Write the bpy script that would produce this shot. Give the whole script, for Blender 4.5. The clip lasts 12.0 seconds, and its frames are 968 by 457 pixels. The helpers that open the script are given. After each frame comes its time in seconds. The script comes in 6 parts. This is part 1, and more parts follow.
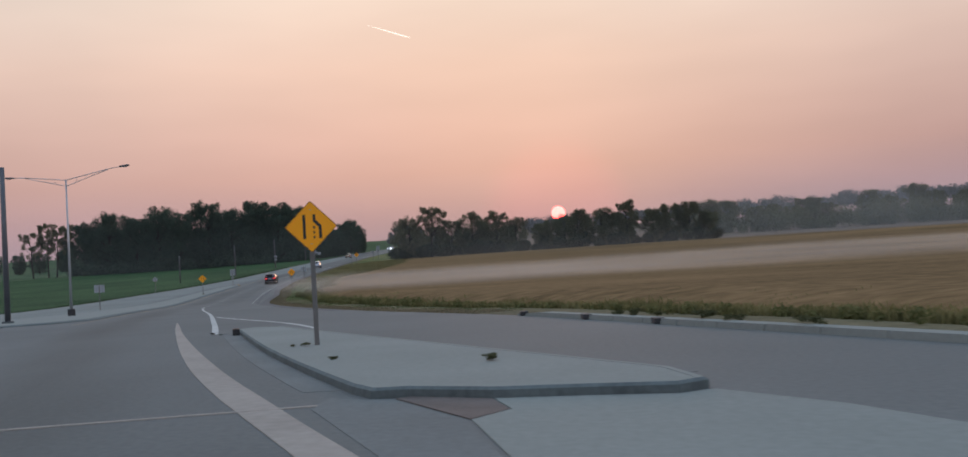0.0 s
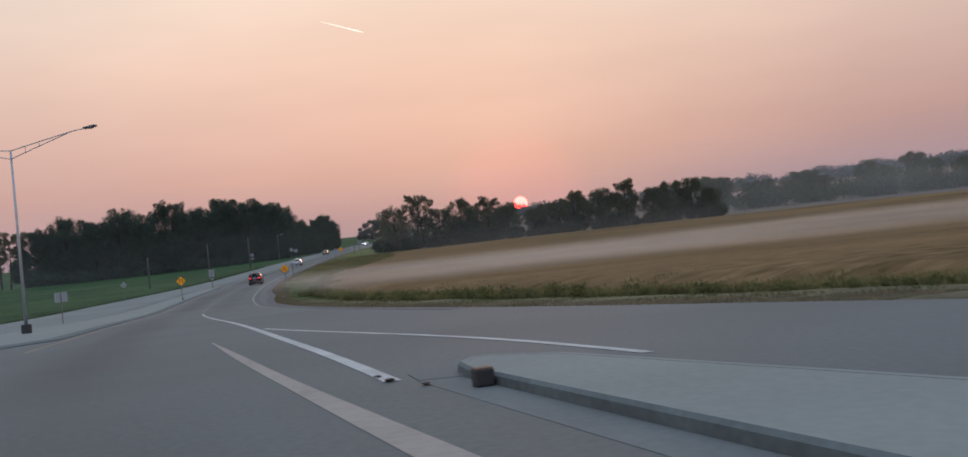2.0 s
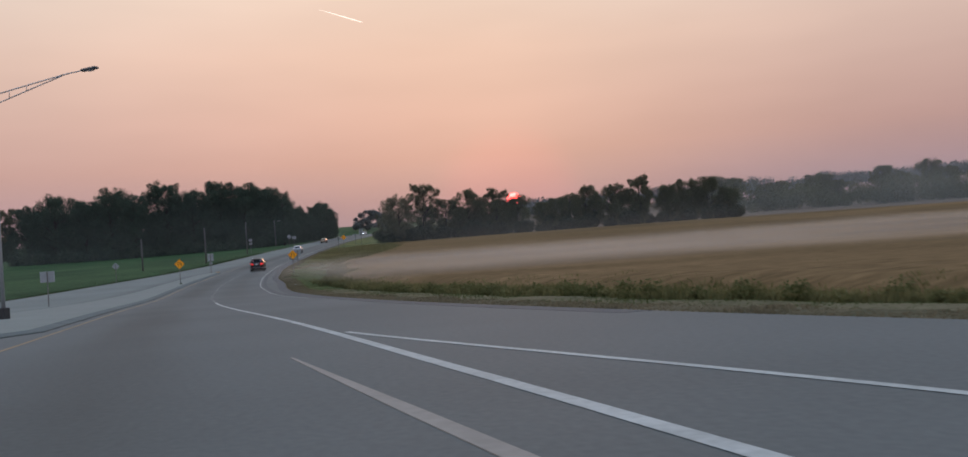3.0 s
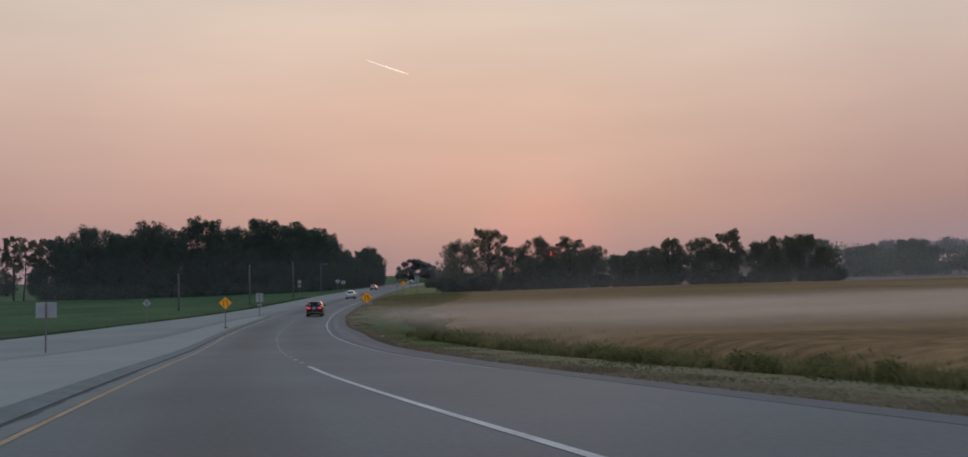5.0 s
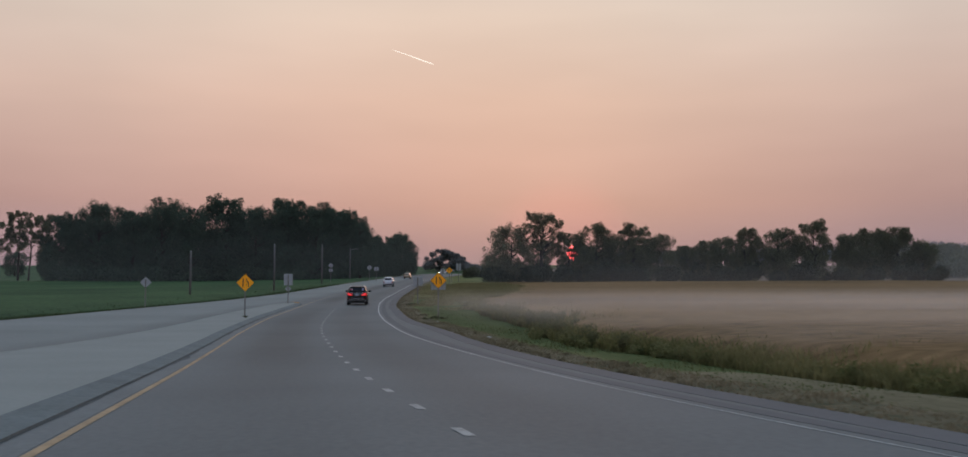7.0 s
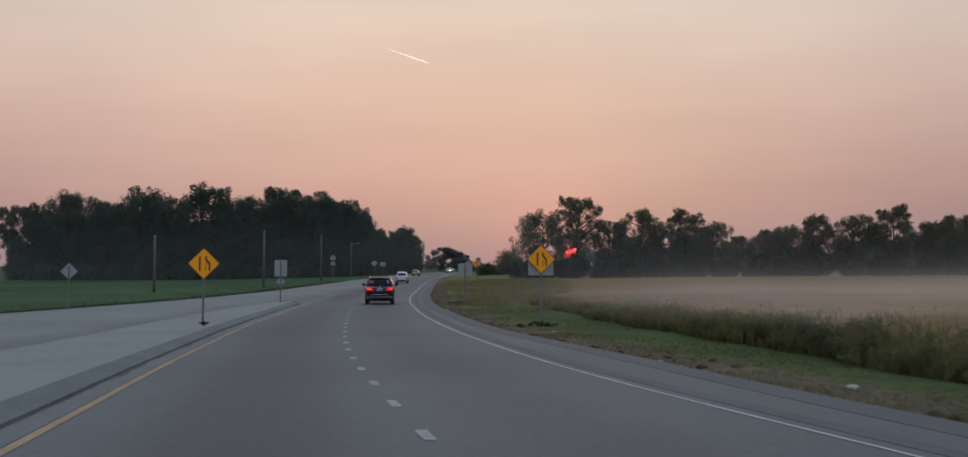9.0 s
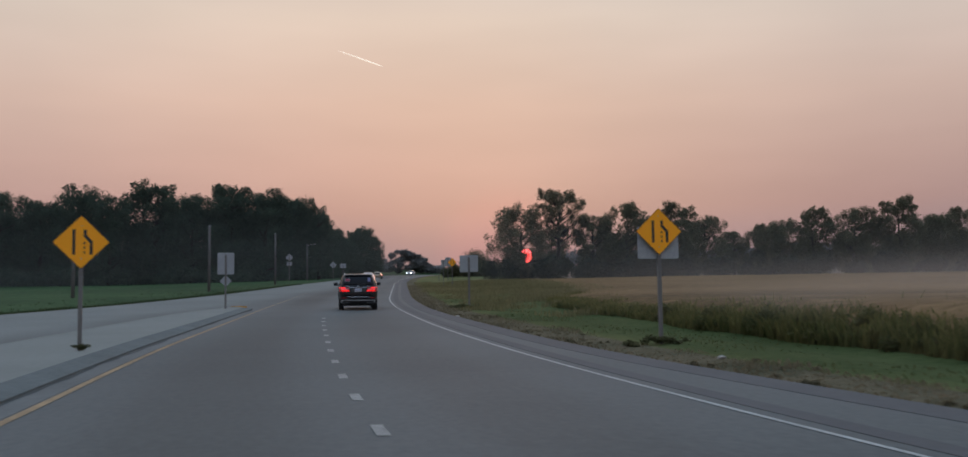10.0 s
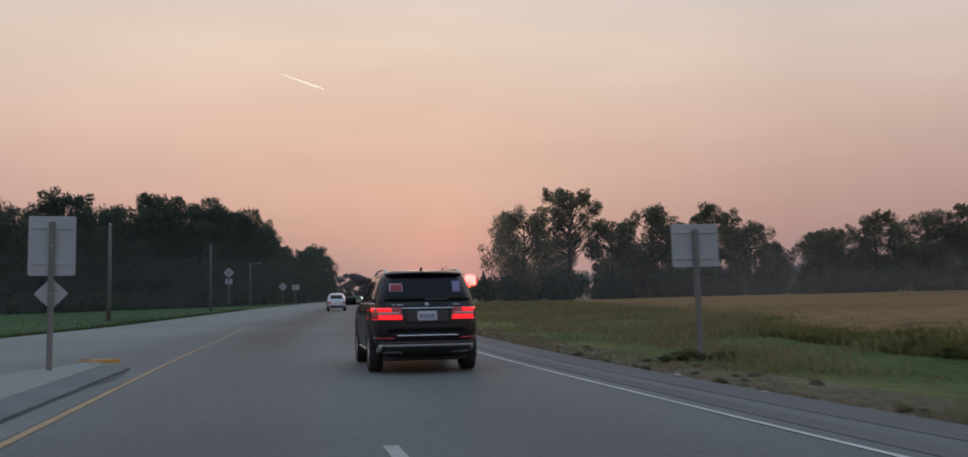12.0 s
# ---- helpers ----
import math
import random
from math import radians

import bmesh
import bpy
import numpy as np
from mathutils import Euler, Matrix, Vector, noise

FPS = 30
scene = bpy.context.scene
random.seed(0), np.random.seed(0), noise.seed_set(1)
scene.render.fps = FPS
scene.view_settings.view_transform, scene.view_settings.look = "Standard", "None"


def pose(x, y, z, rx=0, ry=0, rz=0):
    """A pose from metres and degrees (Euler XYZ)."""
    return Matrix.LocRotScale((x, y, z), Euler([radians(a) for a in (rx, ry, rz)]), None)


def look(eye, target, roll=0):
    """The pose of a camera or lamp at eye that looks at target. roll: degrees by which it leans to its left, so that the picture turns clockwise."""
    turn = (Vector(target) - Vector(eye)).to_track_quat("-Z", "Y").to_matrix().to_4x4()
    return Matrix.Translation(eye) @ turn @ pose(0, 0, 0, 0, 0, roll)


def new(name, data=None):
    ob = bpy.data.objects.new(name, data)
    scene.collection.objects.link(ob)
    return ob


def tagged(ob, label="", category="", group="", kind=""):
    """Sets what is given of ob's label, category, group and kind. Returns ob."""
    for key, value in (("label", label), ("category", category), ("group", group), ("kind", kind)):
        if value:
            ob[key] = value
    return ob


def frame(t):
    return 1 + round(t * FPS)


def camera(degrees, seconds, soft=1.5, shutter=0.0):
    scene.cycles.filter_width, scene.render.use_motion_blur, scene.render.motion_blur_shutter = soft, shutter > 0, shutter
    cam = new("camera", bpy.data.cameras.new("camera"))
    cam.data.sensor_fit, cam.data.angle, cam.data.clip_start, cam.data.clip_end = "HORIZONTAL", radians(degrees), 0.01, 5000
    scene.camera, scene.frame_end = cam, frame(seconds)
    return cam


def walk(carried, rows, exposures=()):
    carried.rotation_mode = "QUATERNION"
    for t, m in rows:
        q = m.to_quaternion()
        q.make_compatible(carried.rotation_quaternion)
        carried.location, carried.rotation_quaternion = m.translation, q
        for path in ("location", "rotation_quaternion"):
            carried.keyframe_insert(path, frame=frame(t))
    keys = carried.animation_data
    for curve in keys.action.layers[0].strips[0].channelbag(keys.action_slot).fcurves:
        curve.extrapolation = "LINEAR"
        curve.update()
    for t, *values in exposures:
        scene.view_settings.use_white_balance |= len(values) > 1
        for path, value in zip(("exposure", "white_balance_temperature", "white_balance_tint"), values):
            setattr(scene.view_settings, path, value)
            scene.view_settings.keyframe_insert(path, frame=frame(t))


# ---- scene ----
cam = camera(50.15, 12.0, soft=1.6, shutter=0.2)
# the plan is drawn in units of 0.835 m
UNIT = 0.835
# seconds, x, y, z (plan units), yaw, pitch, roll
ROWS = [
    (0.0, -0.635, 2.333, 1.666, -1.802, 2.472, 3.472),
    (0.5, -2.536, 7.593, 1.589, -1.639, 3.024, 6.006),
    (1.0, -4.605, 13.354, 1.539, -2.915, 2.297, 6.689),
    (1.5, -6.877, 19.902, 1.494, -3.306, 1.983, 6.731),
    (2.0, -9.052, 26.035, 1.547, -3.902, 1.928, 6.019),
    (2.5, -11.091, 32.127, 1.590, -4.238, 1.343, 4.908),
    (4.5, -19.085, 60.482, 1.605, -4.042, 4.181, 1.982),
    (5.0, -20.699, 68.353, 1.597, -2.705, 4.806, 1.419),
    (5.5, -22.332, 76.195, 1.585, -2.328, 4.279, 0.351),
    (6.0, -23.885, 83.810, 1.574, -1.927, 4.513, 0.064),
    (6.5, -25.389, 91.450, 1.557, -1.773, 4.458, -0.167),
    (7.0, -26.826, 99.263, 1.532, -1.673, 4.494, -0.078),
    (9.0, -32.266, 134.295, 1.493, -1.989, 4.568, 0.099),
    (9.5, -33.625, 143.639, 1.555, -2.628, 4.419, -0.181),
    (10.0, -34.998, 153.627, 1.657, -4.533, 4.758, 0.747),
    (10.5, -36.262, 163.348, 1.846, -7.155, 4.804, 1.513),
    (11.0, -37.359, 172.934, 2.097, -7.321, 4.882, 1.389),
    (11.5, -38.291, 182.902, 2.366, -7.804, 5.108, 1.574),
    (12.0, -39.183, 192.932, 2.655, -7.684, 6.128, 1.302),
]
walk(cam, [(t, pose(x * UNIT, y * UNIT, z * UNIT, 90 + pitch, roll, yaw)) for t, x, y, z, yaw, pitch, roll in ROWS],
     exposures=[(0.0, 0.29, 6490, 9), (2.0, 0.29, 6580, 10), (2.7, 0.25, 6590, 10), (4.3, 0.01, 6580, 10), (5.5, -0.06, 6580, 10), (7.0, 0.03, 6580, 10), (9.0, 0.02, 6610, 10), (10.0, 0.01, 6490, 9), (10.6, 0.01, 6400, 9), (11.1, 0.02, 6480, 10), (11.6, 0.03, 6610, 10), (12.0, 0.04, 6620, 10)])

# ---- light ----
SUN_WAY = Vector((0.1060, 0.9922, 0.0538)).normalized()

world = bpy.data.worlds.new("dawn_sky")
scene.world = world
world.use_nodes = True
wn, wl = world.node_tree.nodes, world.node_tree.links
wn.clear()


def wnode(kind, **inputs):
    n = wn.new(kind)
    for key, value in inputs.items():
        n.inputs[key].default_value = value
    return n


w_co = wnode("ShaderNodeTexCoord")
w_norm = wnode("ShaderNodeVectorMath")
w_norm.operation = "NORMALIZE"
wl.new(w_co.outputs["Generated"], w_norm.inputs[0])
w_sep = wnode("ShaderNodeSeparateXYZ")
wl.new(w_norm.outputs[0], w_sep.inputs[0])
w_ramp = wnode("ShaderNodeValToRGB")
wl.new(w_sep.outputs["Z"], w_ramp.inputs[0])
SKY = [(0.0, (0.302, 0.240, 0.278)), (0.03, (0.340, 0.250, 0.283)), (0.06, (0.408, 0.271, 0.284)), (0.10, (0.518, 0.324, 0.290)), (0.14, (0.596, 0.394, 0.340)),
       (0.20, (0.686, 0.494, 0.414)), (0.28, (0.740, 0.615, 0.528)), (0.46, (0.610, 0.645, 0.690)), (1.0, (0.550, 0.705, 0.890))]
ramp = w_ramp.color_ramp
ramp.elements[0].position, ramp.elements[0].color = SKY[0][0], (*SKY[0][1], 1)
ramp.elements[1].position, ramp.elements[1].color = SKY[-1][0], (*SKY[-1][1], 1)
for p, c in SKY[1:-1]:
    ramp.elements.new(p).color = (*c, 1)
# brighter towards the sunrise, darker and cooler at the far side of the sky
w_dot = wnode("ShaderNodeVectorMath")
w_dot.operation = "DOT_PRODUCT"
wl.new(w_norm.outputs[0], w_dot.inputs[0])
w_dot.inputs[1].default_value = SUN_WAY
w_lit = wnode("ShaderNodeVectorMath")
w_lit.operation = "DOT_PRODUCT"
wl.new(w_norm.outputs[0], w_lit.inputs[0])
w_lit.inputs[1].default_value = Vector((-0.06, 0.96, 0.22)).normalized()
w_side = wnode("ShaderNodeValToRGB")
wl.new(w_lit.outputs["Value"], w_side.inputs[0])
side = w_side.color_ramp
side.elements[0].position, side.elements[0].color = 0.0, (0.86, 0.97, 1.14, 1)
side.elements[1].position, side.elements[1].color = 1.0, (1.06, 1.02, 1.0, 1)
side.elements.new(0.88).color = (0.86, 0.875, 0.91, 1)
side.elements.new(0.965).color = (0.97, 0.97, 0.98, 1)
w_mul = wnode("ShaderNodeMix")
w_mul.data_type, w_mul.blend_type = "RGBA", "MULTIPLY"
w_mul.inputs[0].default_value = 1.0
wl.new(w_ramp.outputs[0], w_mul.inputs[6])
wl.new(w_side.outputs[0], w_mul.inputs[7])
# soft streaks of high cloud and smoke
w_map = wnode("ShaderNodeMapping")
w_map.inputs["Scale"].default_value = (1.6, 1.6, 7.0)
wl.new(w_norm.outputs[0], w_map.inputs["Vector"])
w_noise = wnode("ShaderNodeTexNoise", Scale=1.7, Detail=3.0, Roughness=0.5)
wl.new(w_map.outputs[0], w_noise.inputs["Vector"])
w_range = wnode("ShaderNodeMapRange")
w_range.inputs["From Min"].default_value, w_range.inputs["From Max"].default_value = 0.3, 0.7
w_range.inputs["To Min"].default_value, w_range.inputs["To Max"].default_value = 0.935, 1.06
wl.new(w_noise.outputs[0], w_range.inputs[0])
w_cloud = wnode("ShaderNodeVectorMath")
w_cloud.operation = "SCALE"
wl.new(w_mul.outputs[2], w_cloud.inputs[0])
wl.new(w_range.outputs[0], w_cloud.inputs["Scale"])
# reddish aureole in the haze close round the sun
w_halo = wnode("ShaderNodeMapRange")
w_halo.interpolation_type = "SMOOTHERSTEP"
w_halo.inputs["From Min"].default_value, w_halo.inputs["From Max"].default_value = 0.9962, 1.0
wl.new(w_dot.outputs["Value"], w_halo.inputs[0])
w_glow = wnode("ShaderNodeVectorMath")
w_glow.operation = "SCALE"
w_glow.inputs[0].default_value = (0.075, 0.004, 0.006)
wl.new(w_halo.outputs[0], w_glow.inputs["Scale"])
w_add = wnode("ShaderNodeVectorMath")
w_add.operation = "ADD"
wl.new(w_cloud.outputs[0], w_add.inputs[0])
wl.new(w_glow.outputs[0], w_add.inputs[1])
w_sky = wnode("ShaderNodeTexSky")
w_sky.sky_type, w_sky.sun_disc = "NISHITA", False
w_sky.sun_elevation, w_sky.sun_rotation = math.asin(SUN_WAY.z), math.atan2(SUN_WAY.x, SUN_WAY.y)
w_sky.dust_density = 5.0
w_bg_sky = wnode("ShaderNodeBackground", Strength=0.004)
wl.new(w_sky.outputs[0], w_bg_sky.inputs[0])
w_bg = wnode("ShaderNodeBackground", Strength=0.97)
wl.new(w_add.outputs[0], w_bg.inputs[0])
w_sum = wnode("ShaderNodeAddShader")
wl.new(w_bg.outputs[0], w_sum.inputs[0])
wl.new(w_bg_sky.outputs[0], w_sum.inputs[1])
w_out = wnode("ShaderNodeOutputWorld")
wl.new(w_sum.outputs[0], w_out.inputs[0])

sun_data = bpy.data.lights.new("sunrise", "SUN")
sun_data.energy, sun_data.angle, sun_data.color = 0.15, radians(12), (1.0, 0.55, 0.36)
new("sunrise", sun_data).matrix_world = look((0, 0, 60), Vector((0, 0, 60)) - Vector((SUN_WAY.x, SUN_WAY.y, 0.12)))

# ---- materials ----


def mat(name, base, rough=0.8, vary=0.25, scale=1.0, fine=12.0, bump=0.0, metal=0.0, spec=0.5, per_object=0.0, per_island=0.0, tint=None, stretch=(1, 1, 1), coat=0.0, thin=0.0):
    """A surface with variation at two scales (stains of about 1 / scale metres and a grain 'fine' times smaller), and relief."""
    m = bpy.data.materials.new(name)
    m.use_nodes = True
    nt = m.node_tree
    bsdf = nt.nodes["Principled BSDF"]
    co = nt.nodes.new("ShaderNodeTexCoord")
    mp = nt.nodes.new("ShaderNodeMapping")
    mp.inputs["Scale"].default_value = stretch
    nt.links.new(co.outputs["Object"], mp.inputs["Vector"])
    big = nt.nodes.new("ShaderNodeTexNoise")
    big.inputs["Scale"].default_value, big.inputs["Detail"].default_value = scale, 4.0
    small = nt.nodes.new("ShaderNodeTexNoise")
    small.inputs["Scale"].default_value, small.inputs["Detail"].default_value = scale * fine, 3.0
    for n in (big, small):
        nt.links.new(mp.outputs[0], n.inputs["Vector"])
    add = nt.nodes.new("ShaderNodeMath")
    add.operation = "ADD"
    nt.links.new(big.outputs[0], add.inputs[0])
    nt.links.new(small.outputs[0], add.inputs[1])
    value = add.outputs[0]
    rng = nt.nodes.new("ShaderNodeMapRange")
    rng.inputs["From Min"].default_value, rng.inputs["From Max"].default_value = 0.7, 1.3
    nt.links.new(value, rng.inputs[0])
    fac = rng.outputs[0]
    for amount, node, socket in ((per_object, "ShaderNodeObjectInfo", "Random"), (per_island, "ShaderNodeNewGeometry", "Random Per Island")):
        if amount:
            info = nt.nodes.new(node)
            mixf = nt.nodes.new("ShaderNodeMix")
            mixf.inputs[0].default_value = amount
            nt.links.new(fac, mixf.inputs[2])
            nt.links.new(info.outputs[socket], mixf.inputs[3])
            fac = mixf.outputs[0]
    mix = nt.nodes.new("ShaderNodeMix")
    mix.data_type = "RGBA"
    dark = [c * (1 - vary) for c in base]
    light = [min(1, c * (1 + vary)) for c in (tint or base)]
    mix.inputs[6].default_value, mix.inputs[7].default_value = (*dark, 1), (*light, 1)
    nt.links.new(fac, mix.inputs[0])
    nt.links.new(mix.outputs[2], bsdf.inputs["Base Color"])
    bsdf.inputs["Roughness"].default_value, bsdf.inputs["Metallic"].default_value = rough, metal
    bsdf.inputs["Specular IOR Level"].default_value = spec
    if coat:
        bsdf.inputs["Coat Weight"].default_value, bsdf.inputs["Coat Roughness"].default_value = coat, 0.04
    if bump:
        b = nt.nodes.new("ShaderNodeBump")
        b.inputs["Strength"].default_value, b.inputs["Distance"].default_value = 0.6, bump
        nt.links.new(value, b.inputs["Height"])
        nt.links.new(b.outputs[0], bsdf.inputs["Normal"])
    if thin:
        through_ = nt.nodes.new("ShaderNodeBsdfTranslucent")
        nt.links.new(mix.outputs[2], through_.inputs[0])
        both = nt.nodes.new("ShaderNodeMixShader")
        both.inputs[0].default_value = thin
        nt.links.new(bsdf.outputs[0], both.inputs[1])
        nt.links.new(through_.outputs[0], both.inputs[2])
        nt.links.new(both.outputs[0], nt.nodes["Material Output"].inputs[0])
    return m


def glow(name, colour, strength):
    m = bpy.data.materials.new(name)
    m.use_nodes = True
    bsdf = m.node_tree.nodes["Principled BSDF"]
    bsdf.inputs["Base Color"].default_value = (*[min(1, c) for c in colour], 1)
    bsdf.inputs["Emission Color"].default_value, bsdf.inputs["Emission Strength"].default_value = (*colour, 1), strength
    bsdf.inputs["Roughness"].default_value = 0.25
    return m


M = {}
M["asphalt"] = mat("worn_grey_asphalt", (0.101, 0.110, 0.107), 0.8, 0.13, 0.09, 90, 0.0015, spec=0.3, tint=(0.114, 0.122, 0.118))


def worn(m, attribute, colour):
    """Lets a surface take another colour where the mesh says that it is worn or paler."""
    nt = m.node_tree
    bsdf = nt.nodes["Principled BSDF"]
    old = bsdf.inputs["Base Color"].links[0].from_socket
    att = nt.nodes.new("ShaderNodeAttribute")
    att.attribute_name = attribute
    mix = nt.nodes.new("ShaderNodeMix")
    mix.data_type, mix.blend_type = "RGBA", "MULTIPLY"
    nt.links.new(att.outputs["Fac"], mix.inputs[0])
    nt.links.new(old, mix.inputs[6])
    mix.inputs[7].default_value = (*colour, 1)
    nt.links.new(mix.outputs[2], bsdf.inputs["Base Color"])


worn(M["asphalt"], "wear", (0.70, 0.68, 0.66))
worn(M["asphalt"], "pale", (1.42, 1.46, 1.42))
TAN_TIP = (1.6, 1.45, 1.2)
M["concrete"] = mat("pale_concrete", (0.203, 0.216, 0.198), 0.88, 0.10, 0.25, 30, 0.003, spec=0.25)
M["gutter"] = mat("stained_gutter_concrete", (0.138, 0.147, 0.142), 0.88, 0.16, 0.4, 20, 0.003, spec=0.25)
M["grime"] = mat("gutter_grime", (0.070, 0.078, 0.078), 0.9, 0.3, 1.2, 8, spec=0.2)
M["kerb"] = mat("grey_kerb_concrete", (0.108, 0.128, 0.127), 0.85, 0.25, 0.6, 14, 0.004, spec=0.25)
M["joint"] = mat("dark_sealed_joint", (0.090, 0.092, 0.094), 0.85, 0.12, 0.3, 20, spec=0.3)
M["worn_dash"] = mat("scuffed_white_paint", (0.285, 0.285, 0.265), 0.78, 0.35, 1.2, 14, spec=0.3)
M["white_paint"] = mat("worn_white_paint", (0.40, 0.405, 0.385), 0.75, 0.24, 0.6, 12, spec=0.4)
M["yellow_paint"] = mat("worn_yellow_paint", (0.300, 0.205, 0.112), 0.75, 0.3, 0.5, 12, spec=0.4)
M["pale_strip"] = mat("bleached_concrete_strip", (0.290, 0.255, 0.222), 0.85, 0.14, 0.3, 16, spec=0.3)
M["dirt"] = mat("bare_soil", (0.13, 0.095, 0.07), 0.95, 0.3, 0.5, 12, 0.02, spec=0.2)
M["green_field"] = mat("low_green_crop", (0.033, 0.070, 0.034), 0.95, 0.34, 0.05, 30, 0.05, spec=0.06, tint=(0.044, 0.080, 0.034))
M["green_verge"] = mat("green_roadside_grass", (0.038, 0.066, 0.020), 0.95, 0.28, 0.12, 26, 0.03, spec=0.06, tint=(0.062, 0.082, 0.030))
worn(M["green_verge"], "dry", (2.3, 1.7, 1.9))
M["yellow_verge"] = mat("yellowing_roadside_grass", (0.100, 0.096, 0.052), 0.95, 0.25, 0.12, 20, 0.05, spec=0.1, tint=(0.135, 0.116, 0.070))
M["verge"] = mat("dry_roadside_grass", (0.060, 0.066, 0.034), 0.95, 0.25, 0.3, 10, 0.03, spec=0.1, tint=(0.116, 0.098, 0.062))
M["crop"] = mat("ripening_crop_canopy", (0.116, 0.076, 0.034), 0.95, 0.3, 0.04, 40, 0.06, spec=0.03, tint=(0.186, 0.116, 0.058), stretch=(0.6, 1.0, 1))
M["crop_leaf"] = mat("drying_crop_leaves", (0.072, 0.100, 0.034), 0.9, 0.35, 0.12, 8, per_island=0.4, spec=0.05, tint=(0.130, 0.120, 0.052), thin=0.45)
M["grass_blade"] = mat("green_grass_blades", (0.100, 0.130, 0.055), 0.9, 0.2, 0.25, 8, per_island=0.5, spec=0.1, tint=(0.130, 0.146, 0.070), thin=0.5)
M["dry_blade"] = mat("dry_grass_blades", (0.165, 0.152, 0.098), 0.9, 0.2, 0.3, 8, per_island=0.4, spec=0.1, tint=(0.220, 0.190, 0.130), thin=0.5)
worn(M["crop_leaf"], "tip", TAN_TIP)
M["field_edge"] = mat("dark_field_edge_grass", (0.044, 0.074, 0.036), 0.9, 0.25, 0.25, 8, per_island=0.5, spec=0.05, tint=(0.066, 0.090, 0.044), thin=0.4)
M["olive_blade"] = mat("yellowing_tall_grass", (0.130, 0.140, 0.056), 0.9, 0.3, 0.12, 8, per_island=0.35, spec=0.05, tint=(0.205, 0.180, 0.086), thin=0.5)
M["weed_leaf"] = mat("dull_green_weed_leaves", (0.082, 0.096, 0.046), 0.9, 0.25, 0.5, 6, per_island=0.5, spec=0.05, tint=(0.135, 0.132, 0.072), thin=0.45)
M["straw_blade"] = mat("straw_coloured_tall_grass", (0.142, 0.146, 0.068), 0.9, 0.25, 0.10, 8, per_island=0.4, spec=0.05, tint=(0.235, 0.205, 0.112), thin=0.5)
M["bark"] = mat("rough_bark", (0.052, 0.045, 0.040), 0.95, 0.3, 1.5, 6, 0.03, spec=0.15)
M["leaf_dark"] = mat("dark_green_leaves", (0.056, 0.086, 0.064), 0.9, 0.22, 0.12, 4, per_island=0.4, spec=0.05, tint=(0.078, 0.106, 0.074), thin=0.4)
# darkened leaf colour: the shade at the hedge foot is put into it
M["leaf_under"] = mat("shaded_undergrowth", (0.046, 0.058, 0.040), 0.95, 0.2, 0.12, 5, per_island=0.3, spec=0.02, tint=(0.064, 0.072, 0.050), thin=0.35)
M["leaf_olive"] = mat("olive_green_leaves", (0.094, 0.106, 0.062), 0.9, 0.25, 0.15, 5, per_island=0.5, spec=0.05, tint=(0.138, 0.138, 0.084), thin=0.45)
M["leaf_light"] = mat("dusty_olive_leaves", (0.130, 0.130, 0.078), 0.9, 0.25, 0.15, 5, per_island=0.5, spec=0.1, tint=(0.165, 0.160, 0.108), thin=0.45)
# leaf colour paled to grey: the haze of distance is painted in
M["leaf_far"] = mat("far_foliage_haze_tinted", (0.155, 0.165, 0.165), 0.95, 0.2, 0.05, 8, per_island=0.6, spec=0.0, tint=(0.20, 0.20, 0.195), thin=0.4)
M["sign_yellow"] = mat("yellow_sheeting", (1.0, 0.385, 0.004), 0.5, 0.03, 1.2, 10, spec=0.4)
M["sign_black"] = mat("black_sheeting", (0.02, 0.02, 0.02), 0.5, 0.2, 2, 8)
M["alu"] = mat("dull_aluminium_sheet", (0.31, 0.335, 0.35), 0.6, 0.14, 1.5, 10, metal=0.25)
M["post_wood"] = mat("weathered_grey_wood", (0.150, 0.144, 0.134), 0.9, 0.25, 1.0, 14, 0.004, stretch=(6, 6, 0.6))
M["pole_wood"] = mat("old_utility_pole_wood", (0.118, 0.115, 0.110), 0.9, 0.25, 0.6, 14, 0.006, stretch=(6, 6, 0.5))
M["galv"] = mat("galvanised_steel", (0.40, 0.41, 0.42), 0.5, 0.12, 0.8, 12, metal=0.6)
M["dark_steel"] = mat("dark_painted_steel", (0.10, 0.105, 0.115), 0.5, 0.2, 0.8, 12, metal=0.3)
M["iron"] = mat("cast_iron", (0.03, 0.03, 0.032), 0.7, 0.3, 3, 8)
M["black_paint"] = mat("black_car_paint", (0.006, 0.006, 0.008), 0.30, 0.1, 1.0, 20, spec=0.22, coat=0.12)
M["silver_paint"] = mat("pale_silver_car_paint", (0.42, 0.44, 0.48), 0.3, 0.04, 1.0, 20, metal=0.0, coat=0.8)
M["tan_paint"] = mat("dull_gold_car_paint", (0.30, 0.23, 0.14), 0.35, 0.06, 1.0, 20, metal=0.3, coat=0.6)
M["dark_glass"] = mat("tinted_glass", (0.006, 0.006, 0.008), 0.08, 0.05, 1, 4, spec=0.2)
M["rubber"] = mat("tyre_rubber", (0.018, 0.018, 0.018), 0.85, 0.3, 6, 6, 0.003)
M["alloy"] = mat("alloy_wheel", (0.55, 0.56, 0.58), 0.3, 0.08, 3, 6, metal=0.8)
